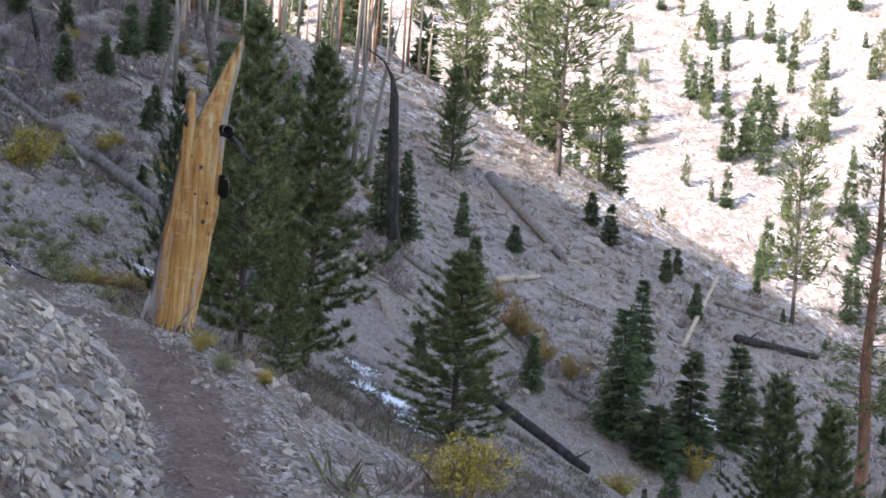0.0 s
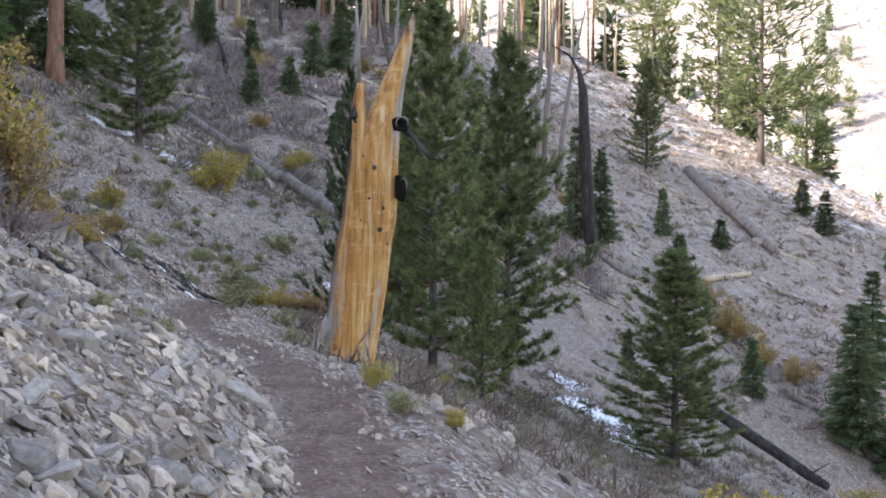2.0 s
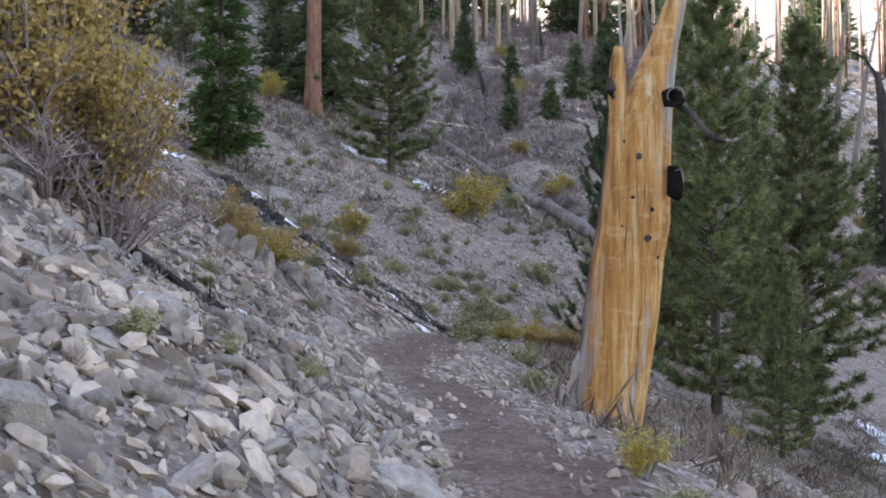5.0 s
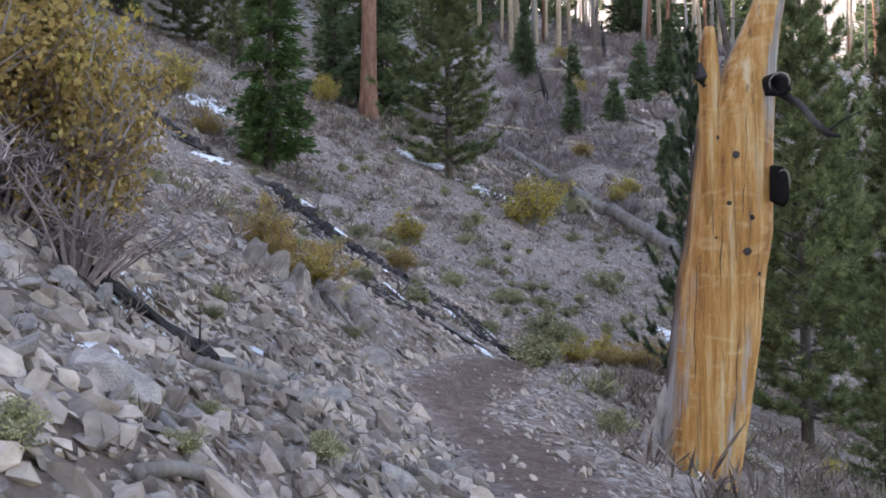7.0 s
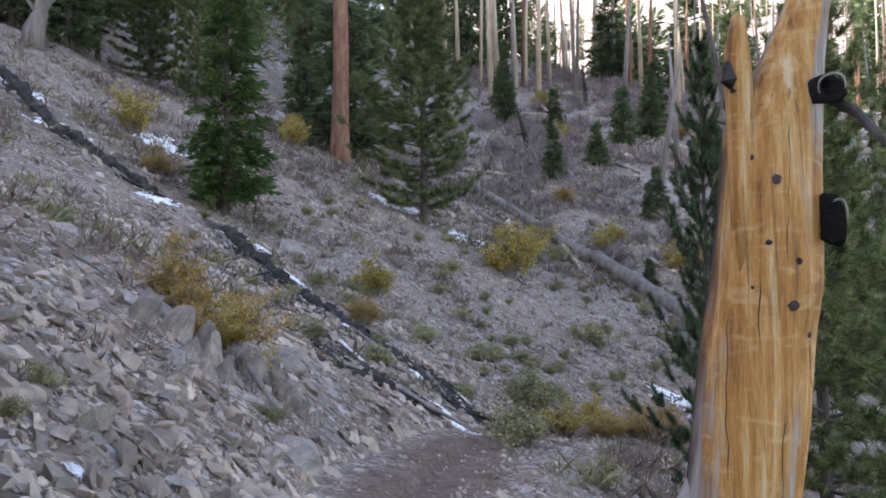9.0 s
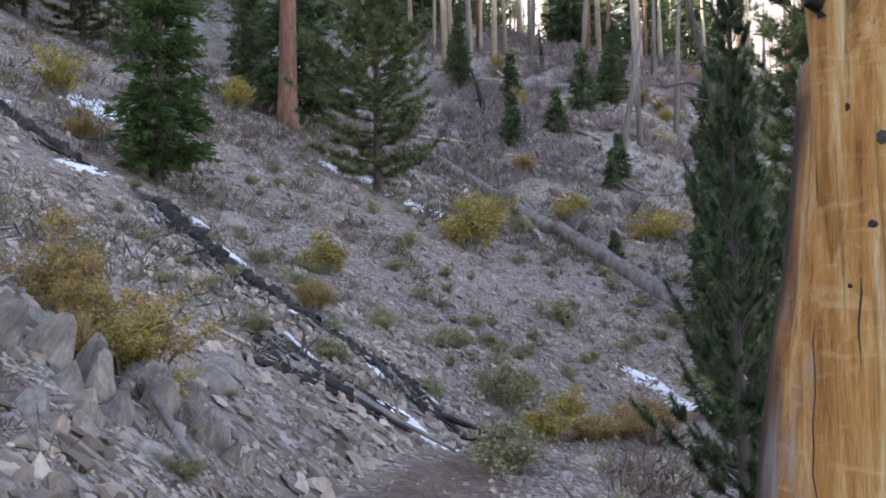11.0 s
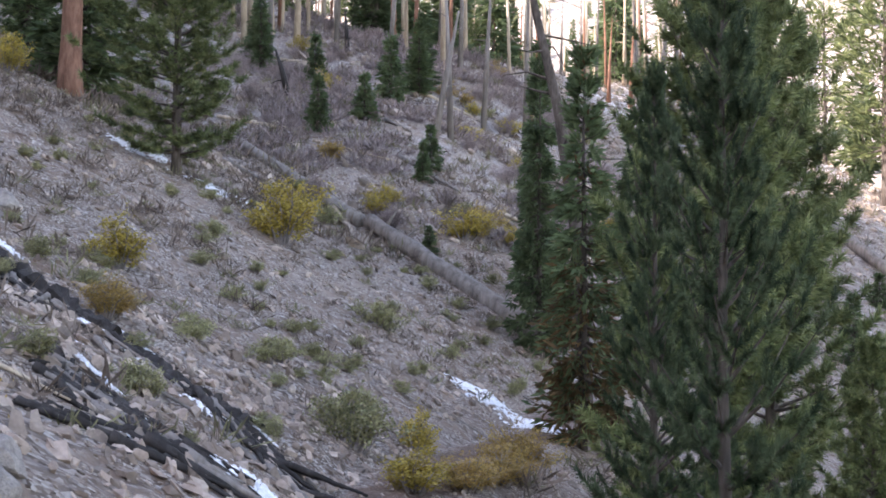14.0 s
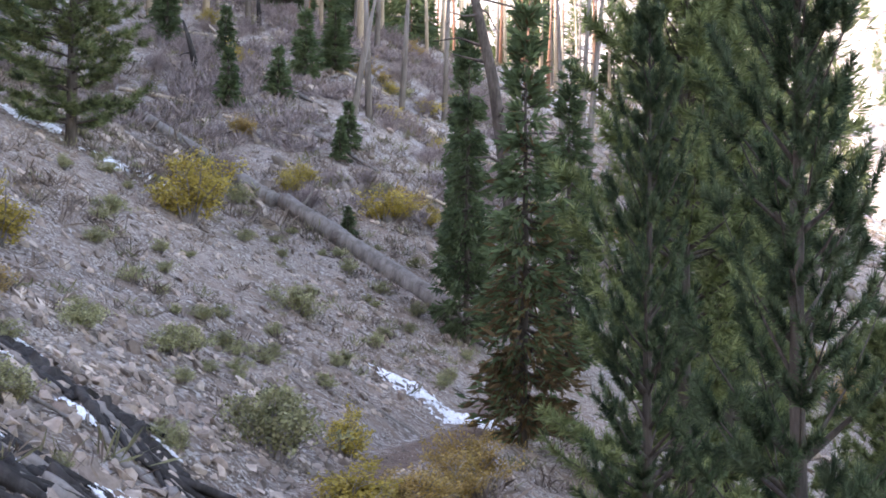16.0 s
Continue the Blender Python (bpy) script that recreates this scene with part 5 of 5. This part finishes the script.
def scatter_stones(name, xy, size, label, seed, mat=None):
    g = np.random.default_rng(seed)
    n = len(xy)
    z = land_z(xy[:, 0], xy[:, 1])
    V, F, o = [], [], 0
    for k in range(n):
        v, f = STONES[int(g.integers(len(STONES)))]
        a, b = g.uniform(0, 6.28), g.normal(0, 0.55)
        ca, sa, cb, sb = math.cos(a), math.sin(a), math.cos(b), math.sin(b)
        w = v * size[k] * g.uniform(0.75, 1.25, 3)
        w = np.stack([w[:, 0] * cb + w[:, 2] * sb, w[:, 1], -w[:, 0] * sb + w[:, 2] * cb], 1)
        w = np.stack([w[:, 0] * ca - w[:, 1] * sa, w[:, 0] * sa + w[:, 1] * ca, w[:, 2]], 1)
        w[:, 2] -= 0.45 * w[:, 0]
        V.append(w + (xy[k, 0], xy[k, 1], z[k] + 0.18 * size[k]))
        F.append(f + o)
        o += len(v)
    me = mesh_of(name, np.concatenate(V), np.concatenate(F), (mat or M_STONE,))
    tagged(new(name, me), label, "stones", kind="stuff")


g_ = np.random.default_rng(4)


def field(n, y0, y1, d0, d1, power=1.0):
    y = y0 + (y1 - y0) * g_.random(n) ** power
    d = d0 + (d1 - d0) * g_.random(n) ** 1.3
    return np.stack([trail_x(y) + d, y], 1)


def sizes(n, lo, hi):
    return lo * (hi / lo) ** (g_.random(n) ** 2.4)


pts = field(15500, 2.5, 15.5, -0.32, -3.8)
pts = pts[np.hypot((pts[:, 0] + 1.45) / 0.45, (pts[:, 1] - 12.45) / 0.45) > 1]
scatter_stones("scree", pts, sizes(len(pts), 0.017, 0.092), "loose angular grey and tan scree stones", 1)
pts = field(12500, 13.0, 29.0, -0.45, -8.5)
scatter_stones("scree", pts, sizes(len(pts), 0.014, 0.10), "loose angular scree stones up the bank", 2, M_STONE_TAN)
pts = field(20000, 22.0, 56.0, -1.0, -24.0)
scatter_stones("gravel", pts, sizes(len(pts), 0.018, 0.13), "scattered grey stones on the gravel slope", 3, M_STONE_TAN)
pts = field(2600, 2.0, 30.0, 0.3, 1.6)
scatter_stones("gravel", pts, sizes(len(pts), 0.018, 0.06), "small stones along the lower trail edge", 5)
pts = field(1500, 2.0, 30.0, -0.55, 0.5)
scatter_stones("trail_pebbles", pts, sizes(len(pts), 0.008, 0.04), "small pebbles trodden into the trail", 6)
pts = field(1500, 4.0, 34.0, 1.2, 9.0)
scatter_stones("gravel", pts, sizes(len(pts), 0.03, 0.14), "stones on the slope below the trail", 7)
pts = np.stack([g_.uniform(-12, 75, 14000), g_.uniform(46, 112, 14000)], 1)
scatter_stones("spur_rocks", pts, sizes(len(pts), 0.07, 0.42), "grey rocks strewn over the far slopes", 8)


land = bpy.data.objects["ground"]
STONE_MESHES = []
for v, f in STONES:
    STONE_MESHES.append(mesh_of("stone", v, f, (M_BOULDER,)))
for k in range(300):
    y = rng.uniform(4.5, 16)
    x = float(trail_x(y)) - rng.uniform(0.55, 3.2)
    r = 0.05 * 2.4 ** (rng.random() ** 1.5)
    ob = new("stone", STONE_MESHES[rng.randrange(len(STONE_MESHES))])
    ob.matrix_basis = Matrix.Translation((x, y, ground_z(x, y) + 0.3 * r)) @ pose(0, 0, 0, rng.gauss(0, 14), 24 + rng.gauss(0, 16), rng.uniform(0, 360)) @ Matrix.Diagonal((r * rng.uniform(0.8, 1.3), r, r * rng.uniform(0.7, 1.1), 1))
    ob.parent = land


def boulder(g, x, y, r, label):
    bm = bmesh.new()
    bmesh.ops.create_icosphere(bm, subdivisions=3, radius=1)
    off = Vector((g.uniform(0, 50), g.uniform(0, 50), 0))
    cuts = [(Vector((g.gauss(0, 1), g.gauss(0, 1), g.gauss(0, 1))).normalized(), g.uniform(0.5, 0.85)) for _ in range(9)]
    for v in bm.verts:
        p = v.co.copy()
        for n, d in cuts:
            k = p.dot(n)
            if k > d:
                p -= n * (k - d)
        p *= 1 + 0.10 * noise.noise(p * 2.2 + off) + 0.05 * noise.noise(p * 6 + off)
        v.co = (p.x, p.y * 0.75, p.z * 0.55)
    me = bpy.data.meshes.new("boulder")
    bm.to_mesh(me)
    bm.free()
    me.materials.append(M_BOULDER)
    ob = new("boulder", me)
    ob.matrix_basis = Matrix.Translation((x, y, ground_z(x, y) + 0.05 * r)) @ pose(0, 0, 0, g.uniform(-8, 8), g.uniform(12, 30), g.uniform(-40, 40)) @ Matrix.Diagonal((r, r, r, 1))
    tagged(ob, label, "rock")


BOULDERS = (
    (-6.42, 31.63, 0.61),
    (-0.07, 8.18, 0.08),
    (0.57, 10.87, 0.36),
    (-0.58, 10.95, 0.32),
    (-1.09, 16.16, 0.38),
    (-0.18, 8.96, 0.29),
    (-0.05, 9.56, 0.16),
    (0.27, 10.30, 0.18),
    (-4.70, 20.01, 0.35),
    (-4.36, 18.96, 0.39),
    (52.11, 68.53, 2.17),
    (0.48, 10.89, 0.22),
    (0.05, 12.27, 0.23),
    (0.09, 13.09, 0.22),
    (-2.63, 16.85, 0.24),
    (-2.52, 17.25, 0.25),
    (-4.86, 23.86, 0.36),
    (-1.98, 18.70, 0.29),
    (0.13, 6.85, 0.26),
    (0.41, 8.05, 0.24),
    (0.54, 8.26, 0.19),
    (-0.11, 9.21, 0.12),
    (31.54, 73.07, 1.06),
    (37.62, 78.05, 1.61),
    (-1.98, 18.51, 0.31),
    (-1.05, 12.56, 0.15),
)
for x, y, w in BOULDERS:
    boulder(rng, x, y, w * 0.62, "angular grey boulder lying in the scree")


def rock_block(g, size):
    """An upright jointed block of rock with broken corners."""
    bm = bmesh.new()
    bmesh.ops.create_cube(bm, size=2)
    bmesh.ops.subdivide_edges(bm, edges=list(bm.edges), cuts=3, use_grid_fill=True)
    cuts = [(Vector((g.gauss(0, 1), g.gauss(0, 1), g.gauss(0, 0.8))).normalized(), g.uniform(0.6, 1.0)) for _ in range(11)]
    off = Vector((g.uniform(0, 50), g.uniform(0, 50), 0))
    taper, lean = g.uniform(0.15, 0.5), g.uniform(-0.3, 0.3)
    for v in bm.verts:
        p = v.co.copy()
        for n, d in cuts:
            k = p.dot(n)
            if k > d:
                p -= n * (k - d)
        p *= 1 + 0.07 * noise.noise(p * 1.3 + off) + 0.05 * noise.noise(p * 4 + off)
        w = 1 - taper * max(0, p.z)
        v.co = ((p.x * w + lean * p.z) * size[0], p.y * w * size[1], p.z * size[2])
    me = bpy.data.meshes.new("block")
    bm.to_mesh(me)
    bm.free()
    me.materials.append(M_OUTCROP)
    return me


def rock_outcrop():
    g = random.Random(14)
    x0, y0 = -1.85, 16.9
    z0 = ground_z(x0, y0)
    ob = thing("rock_outcrop", "grey jointed rock outcrop breaking out of the bank", "rock", at=Matrix.Translation((x0, y0, z0)))
    for x, y, w, h, turn in ((-3.05, 18.15, 0.20, 0.42, 20), (-2.85, 18.35, 0.17, 0.36, 35), (-2.68, 18.2, 0.18, 0.36, 10), (-2.6, 18.75, 0.19, 0.30, 30), (-2.45, 18.55, 0.15, 0.28, 15), (-2.42, 18.95, 0.16, 0.27, 40), (-2.3, 18.75, 0.14, 0.24, 25), (-2.22, 19.05, 0.14, 0.25, 10), (-2.08, 18.8, 0.11, 0.26, 35), (-1.98, 19.0, 0.13, 0.18, 20), (-2.75, 17.85, 0.16, 0.26, 5), (-2.5, 18.1, 0.16, 0.22, 30), (-2.32, 18.35, 0.13, 0.16, 50), (-3.2, 17.75, 0.22, 0.4, 15), (-2.55, 17.6, 0.2, 0.13, 60), (-2.25, 17.9, 0.19, 0.1, 25), (-2.1, 18.3, 0.14, 0.1, 70), (-2.35, 17.3, 0.16, 0.09, 10)):
        x, y, w, h = x0 + 0.75 * (x + 2.5), y0 + 0.75 * (y - 18.2), 0.8 * w, 0.75 * h
        block = part("block", rock_block(g, (w, w * g.uniform(0.6, 0.9), h)), ob)
        block.matrix_local = Matrix.Translation((x - x0, y - y0, ground_z(x, y) - z0 - g.uniform(0.1, 0.4) * h)) @ pose(0, 0, 0, g.gauss(0, 9), 20 + g.gauss(0, 10), turn + g.gauss(0, 20))


rock_outcrop()
fallen_log([(-2.0, 17.35), (-1.72, 17.05), (-1.45, 16.8)], 0.035, 0.015, M_DEAD, "twisted grey root hanging over the rock outcrop", 7, 2, "root", straight=False, lift=2.2)
for x, y, w, kind, tall in ((-4.05, 20.4, 1.0, "orange", 0.9), (-3.7, 20.1, 0.7, "orange", 0.9), (-3.15, 19.7, 0.75, "yellow", 1.0), (-3.35, 19.4, 0.7, "orange", 0.8), (-2.75, 19.7, 0.55, "yellow", 0.6), (-2.85, 19.45, 0.7, "brush", 0.6), (-2.55, 19.45, 0.6, "brush", 0.5)):
    bush(kind, rng, -2.1 + 0.7 * (x + 3.15), 17.45 + 0.7 * (y - 19.75), 0.72 * w, "golden autumn shrub growing over the rock outcrop" if kind != "brush" else "bare grey twigs over the rock outcrop", tall)


# ---- snow ----
def snow_patch(g, x, y, w, streak, along=(0.9, -0.44)):
    """An uneven sheet of old snow that follows the land, torn by stones."""
    ex = Vector(along).normalized()
    ey = Vector((-ex.y, ex.x))
    n = 44
    verts, faces, keep = [], [], {}
    o = g.uniform(0, 90)
    for i in range(n):
        for k in range(n):
            a, b = (i / (n - 1) * 2 - 1), (k / (n - 1) * 2 - 1)
            px_, py_ = x + ex[0] * a * w * 0.62 + ey[0] * b * w * streak, y + ex[1] * a * w * 0.62 + ey[1] * b * w * streak
            r = math.hypot(a, b) + 0.55 * noise.noise(Vector((a * 2.6 + o, b * 2.6, 0))) + 0.6 * noise.noise(Vector((a * 6 * max(1, w) + o, b * 6, 3))) + 1.0 * noise.noise(Vector((a * 10 + o, b * 14, 7)))
            keep[i, k] = r < (0.8 if w < 0.42 else 0.58 if w < 0.95 else 0.68)
            verts.append((px_ - x, py_ - y, r, px_, py_))
    zs = land_z(np.array([v[3] for v in verts]), np.array([v[4] for v in verts]))
    z0 = ground_z(x, y)
    pts = [(v[0], v[1], float(z) - z0 + max(-0.02, min(0.05, 0.05 * (0.9 - v[2]) * min(1, w))) + 0.012) for v, z in zip(verts, zs)]
    for i in range(n - 1):
        for k in range(n - 1):
            if sum((keep[i, k], keep[i + 1, k], keep[i, k + 1], keep[i + 1, k + 1])) >= 2:
                faces.append((i * n + k, (i + 1) * n + k, (i + 1) * n + k + 1, i * n + k + 1))
    used = sorted({i for f in faces for i in f})
    if not used:
        return
    at = {i: q for q, i in enumerate(used)}
    me = mesh_of("snow_patch", [pts[i] for i in used], [tuple(at[i] for i in f) for f in faces], (M_SNOW,), smooth=True)
    ob = new("snow_patch", me)
    ob.location = (x, y, z0)
    tagged(ob, "thin patch of old white snow on the slope", "snow")


SNOW = (
    (-3.27, 24.15, 0.29),
    (-2.91, 25.57, 0.40),
    (-1.95, 23.79, 0.28),
    (-1.69, 23.93, 0.29),
    (-2.02, 21.89, 0.19),
    (-1.34, 23.78, 0.24),
    (-6.74, 43.52, 1.17),
    (-4.49, 43.10, 1.56),
    (1.50, 35.60, 0.60),
    (1.75, 35.30, 0.75),
    (1.95, 35.00, 0.65),
    (1.70, 34.80, 0.45),
    (2.60, 34.50, 0.75),
    (2.85, 34.20, 0.60),
    (2.98, 33.90, 0.45),
    (-14.42, 34.09, 0.73),
    (-12.55, 32.58, 0.95),
    (-12.13, 37.50, 0.97),
    (-8.57, 29.78, 0.58),
    (-6.74, 29.77, 0.68),
    (-5.10, 27.73, 0.60),
    (-3.26, 25.83, 0.53),
    (-1.15, 21.80, 0.58),
    (-3.78, 15.69, 0.40),
    (-1.69, 12.65, 0.24),
    (-1.42, 12.83, 0.11),
    (-0.84, 11.35, 0.20),
    (-1.70, 13.48, 0.12),
    (-1.13, 13.64, 0.10),
    (9.11, 36.19, 0.99),
    (9.42, 33.20, 1.65),
    (9.43, 29.79, 1.16),
    (34.38, 54.12, 1.49),
    (-2.89, 25.26, 0.40),
    (-1.38, 22.06, 0.43),
    (-3.40, 25.41, 0.40),
    (-1.57, 21.60, 0.32),
    (-2.48, 22.39, 0.32),
    (9.15, 32.56, 1.79),
)
SNOW_BY_SHRUB = ((-2.15, 13.25, 0.34), (-1.92, 13.0, 0.3), (-2.35, 13.15, 0.32), (-1.75, 13.3, 0.22))
for x, y, w in SNOW + SNOW_BY_SHRUB:
    snow_patch(rng, x, y, w * 1.15, 0.75 if y > 29 else 0.3)
# thin strips of snow caught along the charred logs
for k, ((x0, y0), (x1, y1)) in enumerate(CHARRED):
    for q in (0.15, 0.5, 0.85):
        off = rng.choice((-1, 1)) * rng.uniform(0.10, 0.28)
        ln = math.hypot(x1 - x0, y1 - y0)
        x, y = x0 + (x1 - x0) * q - off * (y1 - y0) / ln, y0 + (y1 - y0) * q + off * (x1 - x0) / ln
        snow_patch(rng, x, y, rng.uniform(0.25, 0.5) * (0.6 + 0.2 * ln), 0.09, (x1 - x0, y1 - y0))
snow_patch(rng, -1.35, 12.32, 0.5, 0.13, (0.8, -0.2))
